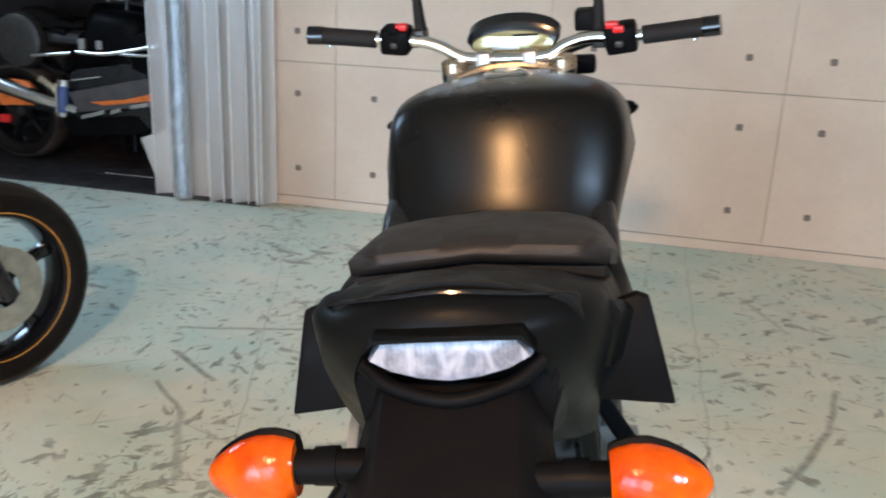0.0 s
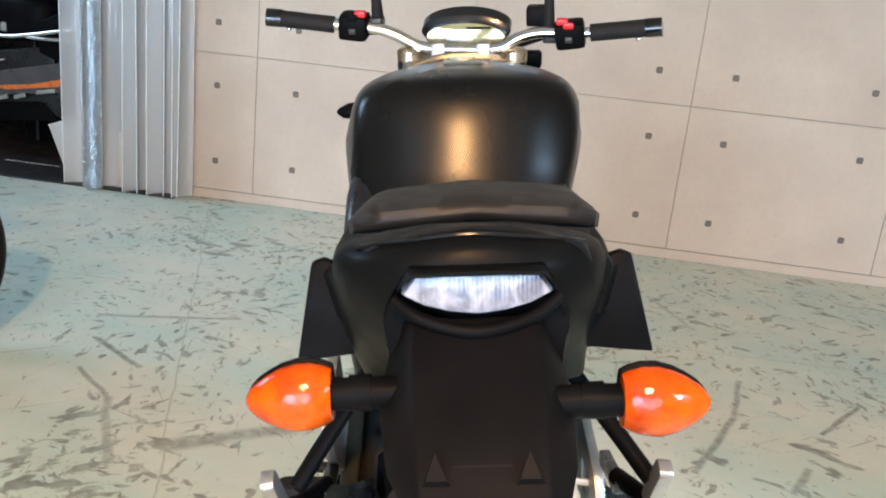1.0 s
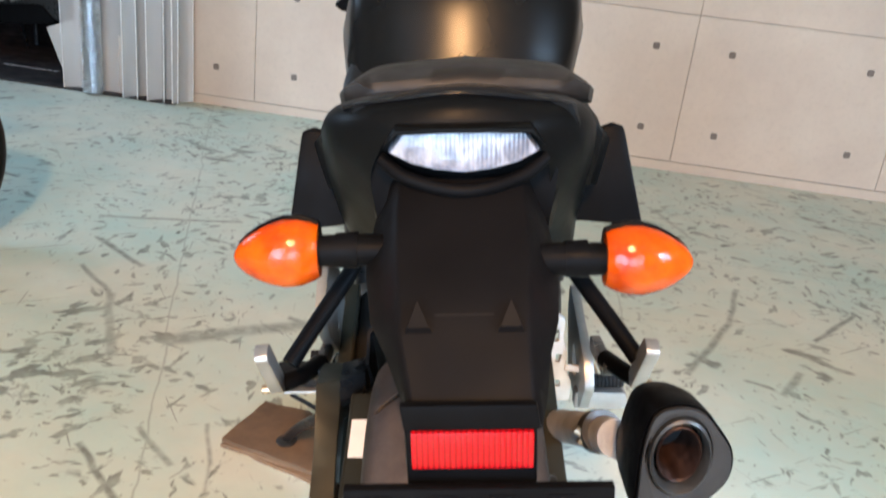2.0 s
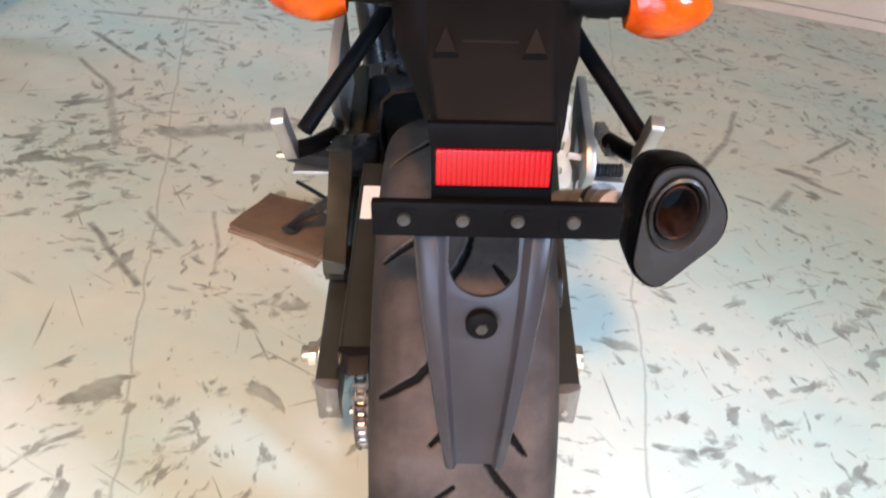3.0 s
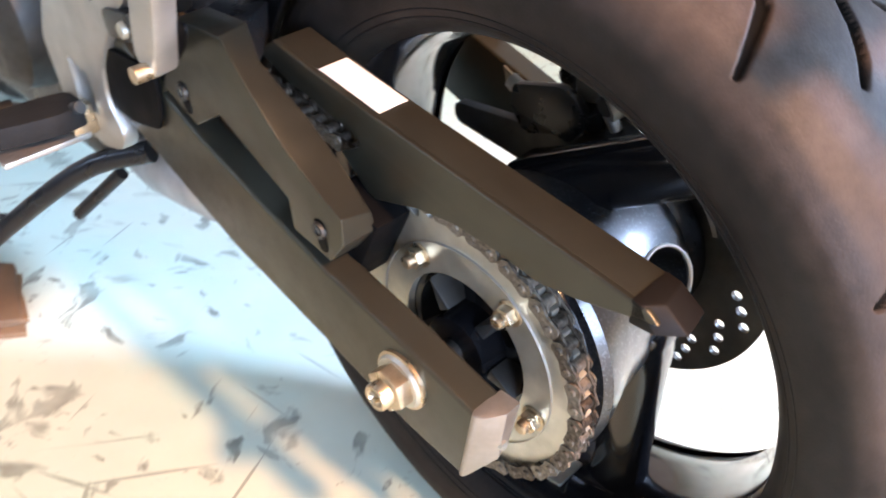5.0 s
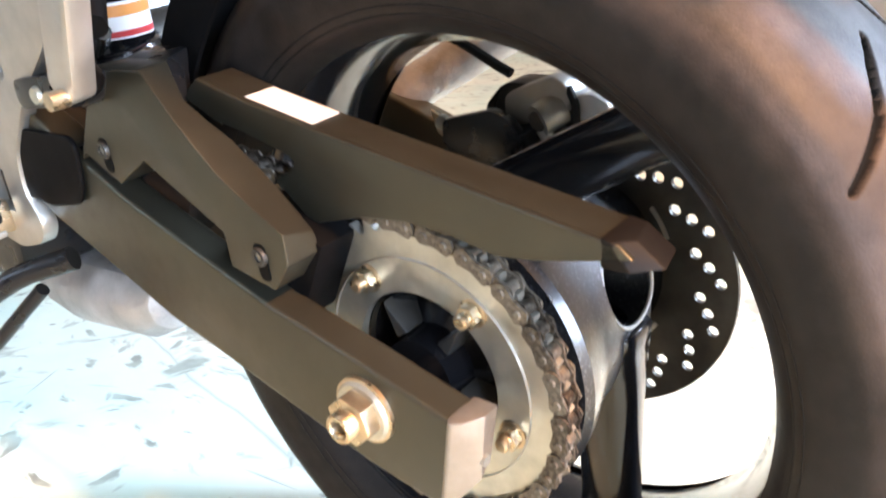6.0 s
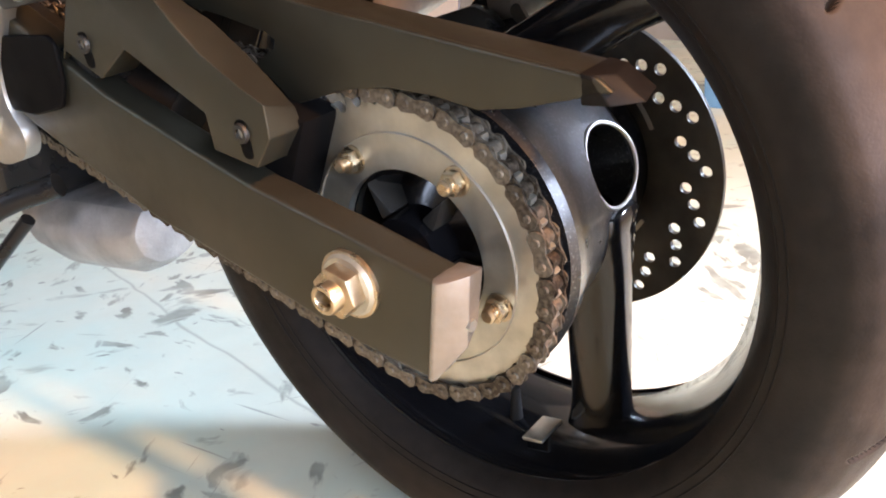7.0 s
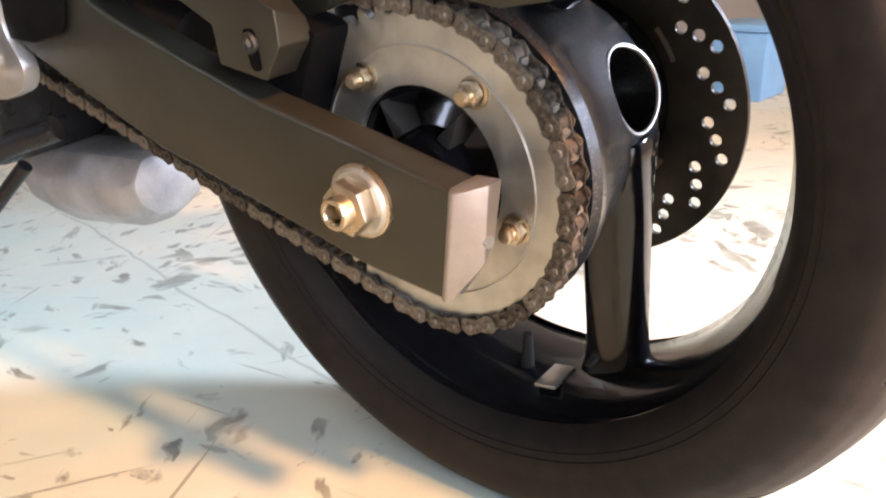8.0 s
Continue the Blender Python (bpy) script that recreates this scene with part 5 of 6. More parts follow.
# footrest hangers
for s in (-1, 1):
    off = 0.0 if s < 0 else 0.004
    def P(x, y, z):
        return (s * x + off, y, z)
    plate = [(0.385, 0.665), (0.30, 0.64), (0.248, 0.60), (0.275, 0.545), (0.340, 0.495), (0.382, 0.445), (0.390, 0.410), (0.372, 0.380), (0.386, 0.360), (0.43, 0.347), (0.50, 0.36), (0.51, 0.44), (0.43, 0.56)]
    if s > 0:
        plate = [(0.44, 0.49), (0.35, 0.465), (0.325, 0.425), (0.352, 0.392), (0.372, 0.362), (0.43, 0.347), (0.50, 0.36), (0.53, 0.46), (0.52, 0.52)]
    a0, a1 = sorted((s * 0.185 + off, s * 0.20 + off))
    slot = [[(0.365 + 0.009 * math.cos(q), 0.52 + 0.009 * math.sin(q)) for q in np.linspace(2 * math.pi, 0, 14, endpoint=False)]] if s < 0 else []
    hang = part("footrest_plate", prism(rounded(plate, 0.012, 3), "x", a0, a1, 0.003, slot + [[(0.42, 0.385), (0.42, 0.425), (0.46, 0.435), (0.46, 0.385)]]), cast_alloy, bike, "silver alloy footrest plate")
    part("pillion_bar", tube([P(0.105, 0.32, 0.71), P(0.150, 0.262, 0.652), P(0.195, 0.20, 0.60), P(0.222, 0.165, 0.567)], 0.0115, 12, 4), black_plastic, bike, "black pillion footrest bar")
    clamp = part("pillion_clamp", tube([P(0.240 if s < 0 else 0.224, 0.176, 0.532), P(0.217 if s < 0 else 0.212, 0.198, 0.530), P(0.196, 0.245, 0.524)], 0.0125, 12, 3), black_plastic, bike)
    lug = part("pillion_bracket", prism(rounded([(0.337, 0.515), (0.212, 0.531), (0.226, 0.505), (0.335, 0.491)], 0.010), "x", *sorted((s * 0.190 + off, s * 0.204 + off)), 0.003), fork_black, bike, "black pillion footrest bracket")
    part("bracket_bolt", lathe([(0.0, 0.0), (0.0, 0.0062), (s * -0.003, 0.0075), (s * -0.005, 0.0075)], P(0.2075, 0.299, 0.506), segs=20), zinc, lug)
    part("clamp_bolt", lathe([(-0.006, 0.0), (-0.006, 0.006), (0.006, 0.006), (0.006, 0.0)], P(0.255 if s < 0 else 0.236, 0.165, 0.530), segs=14), gold_zinc, clamp)
    part("pillion_peg", prism(rounded([(-0.013, -0.046), (0.013, -0.046), (0.014, 0.042), (-0.014, 0.044)], 0.010), "x", -0.009, 0.009, 0.004), cast_alloy, clamp, "folded silver pillion footrest", m=pose(*P(0.245 if s < 0 else 0.226, 0.150, 0.569), 28, s * 6, 0))
    peg = part("rider_peg", prism(rounded([(0.205, 0.428), (0.24, 0.425), (0.305, 0.445), (0.318, 0.466), (0.305, 0.482), (0.24, 0.478), (0.205, 0.470)], 0.010), "z", 0.376, 0.398, 0.005), grip_rubber, hang, "black rubber rider footrest") if s < 0 else part("rider_peg", prism(rounded([(0.183, 0.354), (0.262, 0.352), (0.269, 0.362), (0.267, 0.382), (0.185, 0.385)], 0.006), "y", 0.385, 0.410, 0.004), cast_alloy, hang, "silver rider footrest")
    if s > 0:
        part("peg_rubber", lathe([(0.0, 0.0), (0.0, 0.0105)] + [(0.006 * i + d, q) for i in range(12) for d, q in ((0.0005, 0.0105), (0.002, 0.0118), (0.004, 0.0118), (0.0055, 0.0105))] + [(0.073, 0.0105), (0.073, 0.0)], (0.190, 0.402, 0.396), segs=18), grip_rubber, peg, "ribbed black rubber on the footrest")
        part("heel_plate", prism(rounded([(0.136, 0.516), (0.150, 0.524), (0.166, 0.512), (0.163, 0.478), (0.171, 0.452), (0.167, 0.425), (0.178, 0.400), (0.176, 0.366), (0.142, 0.366), (0.146, 0.41), (0.139, 0.45)], 0.006), "y", 0.392, 0.402, 0.003, [[(0.149, 0.495), (0.157, 0.495), (0.156, 0.474), (0.150, 0.472)], [(0.152, 0.452), (0.161, 0.450), (0.158, 0.436), (0.151, 0.438)], [(0.152, 0.405), (0.160, 0.403), (0.160, 0.392), (0.153, 0.392)]]), bright_alloy, hang, "silver heel plate")
        part("heel_plate_tab", box((0.040, 0.006, 0.012), (0.186, 0.392, 0.425), 0.003, (0, 8, 0)), bright_alloy, hang)
    if s < 0:
        for v in peg.data.vertices:
            v.co.x = -v.co.x
        peg.data.flip_normals()
        part("peg_plate", box((0.085, 0.040, 0.006), (-0.252, 0.447, 0.366), 0.002), cast_alloy, hang)
    part("pivot_block", box((0.026, 0.032, 0.032), P(0.212, 0.445, 0.380), 0.005), gold_zinc, hang, "gold-tinted footrest pivot")
part("shift_lever", tube([(-0.215, 0.42, 0.40), (-0.22, 0.52, 0.36), (-0.225, 0.60, 0.34), (-0.26, 0.605, 0.34)], 0.006, 10, 3), dark_steel, bike, "gear lever")
part("shift_rubber", tube([(-0.225, 0.60, 0.34), (-0.275, 0.605, 0.34)], 0.010, 12, 1), grip_rubber, bike)

# side stand, down on the pad
inv = bike.matrix_basis.inverted()
foot = inv @ Vector((0.290, 1.835, 0.036))
stand = part("side_stand", tube([(-0.14, 0.47, 0.30), (-0.20, 0.54, 0.27), foot + Vector((0.05, -0.05, 0.065)), foot], (0.013, 0.010), 14, 5), fork_black, bike, "black side stand resting on cardboard")
part("stand_foot", lathe([(-0.008, 0.0), (-0.008, 0.020), (-0.003, 0.022), (0.002, 0.012), (0.002, 0.0)], foot, "z", segs=24), dark_steel, stand)
part("stand_spur", tube([(-0.262, 0.615, 0.205), (-0.30, 0.64, 0.215), (-0.333, 0.659, 0.223)], 0.0045, 8, 3), fork_black, stand)
part("stand_spring", tube([(-0.16, 0.52, 0.26), (-0.20, 0.59, 0.19)], 0.008, 10, 2), fork_black, stand)

# handlebar with its controls, turned slightly to the right
HB = pose(0.004, 0.955, 0.0, 0, 0, -9.0)
def H(x, z, back=0.0):
    return tuple(HB @ Vector((x, back, z)))


bar_pts = [(-0.385, 1.008, -0.03), (-0.24, 0.990, -0.012), (-0.172, 0.981, -0.004), (-0.131, 0.968, 0.0), (-0.08, 0.944, 0.0), (0.0, 0.940, 0.0), (0.075, 0.942, 0.0), (0.115, 0.962, 0.0), (0.160, 0.973, -0.004), (0.24, 0.973, -0.012), (0.385, 0.988, -0.03)]
hbar = part("handlebar", tube([H(*p) for p in bar_pts], 0.0115, 14, 5), chrome, bike, "bright steel handlebar with black grips")
for s, zz, zo in ((-1, 0.988, 1.007), (1, 0.972, 0.987)):
    part("grip", tube([H(s * 0.255, zz + 0.002, -0.014), H(s * 0.375, zo, -0.03)], 0.0165, 16, 4), grip_rubber, hbar, "black rubber grip")
    part("bar_end", tube([H(s * 0.358, zo - 0.002, -0.028), H(s * 0.388, zo + 0.001, -0.032)], 0.0178, 16, 1), gloss_black, hbar)
    sw = part("switch_box", box((0.058, 0.05, 0.05), H(s * 0.215, zz - 0.001, -0.008), 0.010, (10, s * -6, -9)), black_plastic, hbar, "black switch box")
    part("rocker", box((0.02, 0.008, 0.012), H(s * 0.212, zz + 0.018, -0.034), 0.003, (10, 0, -9)), red_plastic if s > 0 else black_plastic, sw)
    part("switch_button", box((0.014, 0.008, 0.012), H(s * 0.213, zz - 0.008, -0.034), 0.003, (10, 0, -9)), dark_steel, sw)
    part("red_switch", box((0.022, 0.016, 0.012), H(s * (0.198 if s < 0 else 0.20), zz + 0.024, -0.022), 0.003, (10, 0, -9)), red_plastic, sw, "red switch")
    part("lever", tube([H(s * 0.19, zz - 0.005, 0.03), H(s * 0.26, zz - 0.006, 0.055), H(s * 0.37, zz - 0.008, 0.045)], (0.007, 0.005), 10, 4), fork_black, hbar, "black hand lever")
    part("lever_ball", lathe([(-0.004, 0.0), (-0.003, 0.004), (0.0, 0.005), (0.003, 0.004), (0.004, 0.0)], H(s * 0.345, zo - 0.022, -0.028), "z", segs=12), chrome, hbar)
    part("perch", box((0.034, 0.04, 0.034), H(s * 0.178, zz - 0.004, 0.016), 0.006, (0, 0, -9)), fork_black, hbar)
    mir = part("mirror_stalk", tube([H(s * 0.172, zz + 0.012, 0.014), H(s * 0.174, zz + 0.06, 0.012), H(s * 0.195, zz + 0.17, 0.0), H(s * 0.235, zz + 0.24, -0.01)], (0.0085, 0.005), 12, 5), fork_black, hbar, "black mirror stalk")
    part("mirror_boot", tube([H(s * 0.172, zz + 0.010, 0.014), H(s * 0.174, zz + 0.07, 0.011)], (0.0125, 0.009), 12, 2), grip_rubber, mir)
    part("mirror_head", loft([[H(s * (0.262 + u * k), zz + 0.265 + v * k, d) for u, v in rounded([(-0.075, -0.035), (0.06, -0.045), (0.08, 0.02), (0.055, 0.045), (-0.065, 0.035)], 0.02)] for k, d in ((1.0, -0.02), (1.0, -0.005), (0.75, 0.02), (0.3, 0.03))]), gloss_black, mir)
    part("mirror_glass", prism(rounded([(s * (0.262 + u) + 0.004, zz + 0.265 + v) for u, v in ((-0.07, -0.031), (0.056, -0.041), (0.075, 0.018), (0.052, 0.041), (-0.061, 0.031))][::s], 0.018), "y", 0.0, 0.001), chrome, mir, m=pose(0.0, 0.955 - 0.022 - s * 0.042, 0.0, 0, 0, 0))
part("brake_reservoir", box((0.048, 0.045, 0.038), H(0.152, 1.000, 0.03), 0.006, (0, 0, -9)), black_plastic, hbar, "dark brake fluid reservoir")
part("throttle_cable", tube([H(0.19, 0.97, 0.0), H(0.12, 0.94, 0.05), H(0.05, 0.91, 0.09)], 0.004, 8), grip_rubber, hbar)
part("clutch_cable", tube([H(-0.19, 0.99, 0.02), H(-0.12, 0.95, 0.06), H(-0.04, 0.90, 0.09)], 0.004, 8), grip_rubber, hbar)
clampz = part("top_clamp", loft([[H(u * k, z, v * k) for u, v in rounded([(-0.12, -0.025), (-0.06, -0.045), (0.06, -0.045), (0.12, -0.025), (0.12, 0.03), (0.05, 0.05), (-0.05, 0.05), (-0.12, 0.03)], 0.02)] for z, k in ((0.895, 1.0), (0.918, 1.0), (0.922, 0.95))]), cast_alloy, bike, "silver alloy top clamp")
for s in (-1, 1):
    part("fork_cap", lathe([(0.0, 0.0), (0.0, 0.026), (0.02, 0.026), (0.024, 0.02), (0.024, 0.0)], H(s * 0.105, 0.918, 0.0), "z", segs=24), gold_zinc, clampz)
    part("bar_riser", box((0.03, 0.036, 0.04), H(s * 0.045, 0.935, 0.0), 0.008, (0, 0, -9)), cast_alloy, clampz)
gauge = part("instrument_gauge", loft([[H(0.002 + 0.092 * k * math.cos(a), 0.966 + 0.034 * k * math.sin(a) * (1.0 if math.sin(a) > 0 else 0.8) + dz, d) for a in np.linspace(0, 2 * math.pi, 36, endpoint=False)] for k, d, dz in ((0.9, 0.045, -0.01), (1.0, 0.05, 0.0), (1.0, 0.075, 0.012), (0.7, 0.10, 0.01))]), gloss_black, bike, "round black instrument pod, its face coloured with a lamp reflection")
part("gauge_face", loft([[H(0.002 + 0.082 * k * math.cos(a), 0.957 + 0.027 * k * math.sin(a), d) for a in np.linspace(0, 2 * math.pi, 36, endpoint=False)] for k, d in ((1.0, 0.046), (0.97, 0.041), (0.4, 0.037))]), glass, gauge, "instrument face with a yellow lamp reflection put into its colour")
part("gauge_display", box((0.055, 0.003, 0.02), H(-0.01, 0.958, 0.036), 0.002, (0, 0, -9)), zinc, gauge)
part("gauge_bar", box((0.05, 0.003, 0.004), H(0.03, 0.975, 0.037), 0.001, (0, 0, -9)), black_plastic, gauge)
for s in (-1, 1):
    part("cluster_bracket", box((0.06, 0.03, 0.036), H(s * 0.122, 0.895, 0.13), 0.008, (0, 0, -9)), black_plastic, gauge)

# frame, engine, front end
engine = part("engine", bevelled(prism(rounded([(0.58, 0.24), (1.0, 0.24), (1.08, 0.34), (1.12, 0.62), (1.0, 0.74), (0.78, 0.72), (0.60, 0.56), (0.55, 0.40)], 0.04, 3), "x", -0.15, 0.15, 0.02), 0.0), fork_black, bike, "black engine block")
for s in (-1, 1):
    part("engine_cover", lathe([(0.0, 0.0), (s * 0.045, 0.0), (s * 0.045, 0.07), (s * 0.03, 0.09), (0.0, 0.095)], (s * 0.15, 0.72, 0.40), segs=40), dark_steel, engine)
    part("frame_spar", tube([(s * 0.14, 0.45, 0.55), (s * 0.16, 0.50, 0.68), (s * 0.15, 0.75, 0.80), (s * 0.06, 0.98, 0.86)], 0.028, 12, 5), fork_black, bike, "black frame spar")
    part("subframe_rail", tube([(s * 0.13, 0.48, 0.72), (s * 0.12, 0.30, 0.78), (s * 0.09, 0.05, 0.85)], 0.014, 10, 4), fork_black, bike)
    part("fork_leg", tube([H(s * 0.105, 0.93, 0.0), H(s * 0.105, 0.60, 0.16), H(s * 0.105, 0.30, 0.32)], 0.026, 16, 2), fork_black, bike, "black fork leg")
rings = []
for y, k, dz in ((0.437, 0.35, 0.012), (0.446, 0.72, 0.006), (0.475, 0.95, 0.0), (0.54, 1.0, -0.006), (0.60, 1.04, -0.012), (0.66, 1.0, -0.006), (0.69, 0.8, 0.0), (0.72, 0.55, 0.01)):
    rings.append([(-0.045 + k * u, y, 0.208 + dz + k * v) for u, v in rounded([(-0.062, 0.012), (-0.040, 0.046), (0.040, 0.046), (0.062, 0.012), (0.050, -0.034), (0.012, -0.050), (-0.030, -0.046), (-0.056, -0.022)], 0.010, 2)])
part("collector_box", bevelled(loft(rings), 0.003, 2, 25), raw_alloy, bike, "bare silver exhaust collector", smooth=30)
part("collector_pipe", tube([(0.0, 0.44, 0.262), (0.0, 0.60, 0.235), (0.0, 0.90, 0.23), (0.0, 1.12, 0.36)], 0.03, 14, 4), dark_steel, bike)
part("battery_tray", box((0.20, 0.20, 0.14), (-0.01, 0.34, 0.72), 0.02), black_plastic, bike)
part("airbox", box((0.24, 0.26, 0.14), (0.0, 0.82, 0.70), 0.04), black_plastic, bike)
part("oil_cooler_hose", tube([(-0.15, 0.52, 0.58), (-0.17, 0.62, 0.60), (-0.15, 0.70, 0.55)], 0.012, 10, 4), grip_rubber, bike)
part("radiator", box((0.36, 0.04, 0.26), (0.0, 1.18, 0.56), 0.01, (-18, 0, 0)), dark_steel, bike)
FW = (0.02, 1.44, 0.300)
fr = part("front_wheel_rim", rim_ring((0, 0, 0), 0.05, 0.96), gloss_black, bike, m=pose(*FW, 0, 0, -6))
ft = new("front_tyre", tyre_mesh("front_tyre", (0, 0, 0), 0.66, 160, False, 0.95))
ft.parent = fr
for k in range(3):
    part("spoke", spoke((0, 0, 0), 30 + 120 * k, 0.03, 0.205, 0.05, 0.045, 0.045, 0.04), gloss_black, fr)
part("front_mudguard", loft([[(0.02 + u, 1.44 + r * math.cos(a), 0.30 + r * math.sin(a)) for u, r in ((-0.07, 0.30), (-0.06, 0.325), (0, 0.335), (0.06, 0.325), (0.07, 0.30), (0.05, 0.318), (0, 0.328), (-0.05, 0.318))] for a in np.linspace(radians(35), radians(150), 12)]), cowl_paint, bike)
part("headlamp", loft([[(0.02 + 0.10 * k * math.cos(a), y, 0.80 + 0.11 * k * math.sin(a)) for a in np.linspace(0, 2 * math.pi, 28, endpoint=False)] for k, y in ((0.5, 1.02), (0.95, 1.06), (1.0, 1.14), (0.9, 1.18), (0.4, 1.2))]), cowl_paint, bike, "dark headlamp cowl")

# the tail reaches back to the lamp and flashers, and the seat, tank and front end climb forwards
def ramp(v, a, b):
    q = min(1.0, max(0.0, (v - a) / (b - a)))
    return q * q * (3 - 2 * q)


def drawn_out(v):
    w = ramp(v.y, -0.27, -0.13) * (1 - ramp(v.y, -0.06, 0.05))
    rise = 0.138 * max(0.0, v.y - 0.07) * ramp(v.z, 0.48, 0.74)
    return Vector((TX + (v.x - TX) * (1 - 0.08 * w) + max(-0.007, 0.025 * (v.y - 0.28)) * ramp(v.z, 0.76, 0.82), v.y - 0.06 * w, v.z + rise))


for ob in bike.children:
    if ob.name.split(".")[0] in ("tail_cowl", "seat", "fuel_tank", "front_flasher", "rear_fender", "rear_flasher", "handlebar", "top_clamp", "instrument_gauge", "frame_spar", "subframe_rail", "fork_leg", "airbox", "headlamp"):
        reshaped(ob, drawn_out)

# ---------------------------------------------------------------- cardboard pad under the stand
pad = [(0.160, 1.811), (0.193, 1.973), (0.300, 1.965), (0.392, 1.893), (0.372, 1.758), (0.25, 1.79)]
rng = random.Random(4)
for k in range(3):
    turn, z0 = radians((-3, 4, 0)[k]), 0.0085 * k + 0.0002
    cx, cy = 0.277, 1.862
    out = []
    for i, (x, y) in enumerate(pad):
        nx, ny = pad[(i + 1) % len(pad)]
        for t in (0.0, 0.33, 0.66):
            dx, dy = x + (nx - x) * t - cx + rng.uniform(-0.003, 0.003), y + (ny - y) * t - cy + rng.uniform(-0.003, 0.003)
            g = 1.02 - 0.01 * k
            out.append((cx + g * (dx * math.cos(turn) - dy * math.sin(turn)), cy + g * (dx * math.sin(turn) + dy * math.cos(turn))))
    sheet = thing("cardboard_sheet", "brown cardboard sheet folded under the side stand", "cardboard", group="cardboard under the stand")
    part("board", prism(out, "z", z0, z0 + 0.008, 0.001), cardboard if k < 2 else oily_card, sheet, smooth=30)

# ---------------------------------------------------------------- another motorcycle, parked ahead on the left
def parked_motorcycle(m, label, colour, stripe, accent):
    """A parked motorcycle, heading along y, its front wheel at the origin."""
    own = thing("motorcycle", label, "motorcycle", m)
    for y, r in ((0.0, 0.955), (-1.42, 0.97)):
        c = (0, y, 0.3 * r / 0.95)
        rim = part("wheel_rim", rim_ring(c, 0.058, r), gloss_black, own, "black cast wheel")
        t = new("tyre", tyre_mesh("tyre", c, 0.74 if y == 0 else 0.95, 200, False, r))
        t.parent = rim
        for s in (-1, 1):
            part("rim_stripe", lathe([(s * 0.0572, 0.2395 * r), (s * 0.0576, 0.2395 * r), (s * 0.0576, 0.2305 * r), (s * 0.0572, 0.2305 * r)], c, segs=96, closed=True), stripe, rim, "thin orange rim stripe")
        for k in range(5):
            part("spoke", spoke(c, 20 + 72 * k, 0.03, 0.208 * r, 0.042, 0.034, 0.04, 0.036), gloss_black, rim)
        part("hub", lathe([(-0.06, 0.0), (-0.06, 0.03), (-0.03, 0.045), (0.03, 0.045), (0.06, 0.03), (0.06, 0.0)], c, segs=28), dark_steel, rim)
        part("valve", tube([(0.01, y - 0.02, c[2] - 0.205 * r), (0.03, y - 0.02, c[2] - 0.18 * r)], 0.004, 8, 1), zinc, rim)
    for s in (-1, 1):
        part("disc", lathe([(s * 0.066, 0.055), (s * 0.066, 0.125), (s * 0.070, 0.125), (s * 0.070, 0.055)], (0, 0, 0.302), segs=64, closed=True), zinc, own, "grey brake disc")
        part("caliper", box((0.04, 0.06, 0.11), (s * 0.085, -0.10, 0.33), 0.012, (15, 0, 0)), cast_alloy, own)
        part("fork_leg", tube([(s * 0.10, 0.0, 0.29), (s * 0.10, -0.13, 0.60), (s * 0.10, -0.27, 0.95)], 0.027, 14, 2), fork_black, own)
        part("handlebar", tube([(0, -0.27, 1.0), (s * 0.10, -0.27, 1.02), (s * 0.18, -0.30, 1.05), (s * 0.36, -0.36, 1.04)], 0.011, 10, 4), fork_black, own)
        part("grip", tube([(s * 0.25, -0.325, 1.046), (s * 0.37, -0.363, 1.04)], 0.0165, 12, 1), grip_rubber, own)
        part("shroud", bevelled(loft([[(s * x, y, z) for y, z in ((-0.22, 0.80), (-0.20, 0.66), (-0.34, 0.58), (-0.50, 0.64), (-0.52, 0.80), (-0.36, 0.88))] for x in (0.14, 0.19)]), 0.01, 2), accent, own)
    part("mudguard", loft([[(u, q * math.cos(a), 0.294 + q * math.sin(a)) for u, q in ((-0.07, 0.28), (-0.06, 0.318), (0, 0.326), (0.06, 0.318), (0.07, 0.28), (0.05, 0.31), (0, 0.318), (-0.05, 0.31))] for a in np.linspace(radians(98), radians(170), 10)]), colour, own)
    part("headlamp", loft([[(0.11 * k * math.cos(a), y, 0.86 + 0.10 * k * math.sin(a)) for a in np.linspace(0, 2 * math.pi, 24, endpoint=False)] for k, y in ((0.5, -0.24), (1.0, -0.18), (0.95, -0.10), (0.4, -0.07))]), cowl_paint, own)
    part("fuel_tank", loft([tank_ring(-0.9 + 1.1 * (q[0] - 0.56), q[1] * 0.85, q[2] + 0.02, q[3]) for q in tank_rows]), colour, own, smooth=60)
    part("seat", loft([[(x, y, z) for x, _, z in seat_ring(0, w, zt, zt - 0.07)] for y, w, zt in ((-1.55, 0.09, 0.90), (-1.40, 0.12, 0.91), (-1.15, 0.13, 0.84), (-0.92, 0.10, 0.83))]), seat_vinyl, own, smooth=50)
    part("tail", bevelled(loft([[(u * k, y, z) for u, z in ((-0.12, 0.78), (-0.12, 0.84), (0.12, 0.84), (0.12, 0.78))] for y, k in ((-1.75, 0.5), (-1.5, 0.9), (-1.0, 0.9))]), 0.01), colour, own)
    part("engine", prism(rounded([(-0.35, 0.28), (-0.85, 0.22), (-1.0, 0.38), (-0.95, 0.60), (-0.45, 0.68)], 0.05), "x", -0.16, 0.16, 0.02), fork_black, own)
    part("belly_panel", prism(rounded([(-0.40, 0.26), (-0.95, 0.20), (-1.02, 0.30), (-0.50, 0.36)], 0.03), "x", -0.175, 0.175, 0.012), accent, own, "orange belly panel")
    part("swing_arm", box((0.26, 0.50, 0.06), (0, -1.20, 0.36), 0.02, (-6, 0, 0)), fork_black, own)
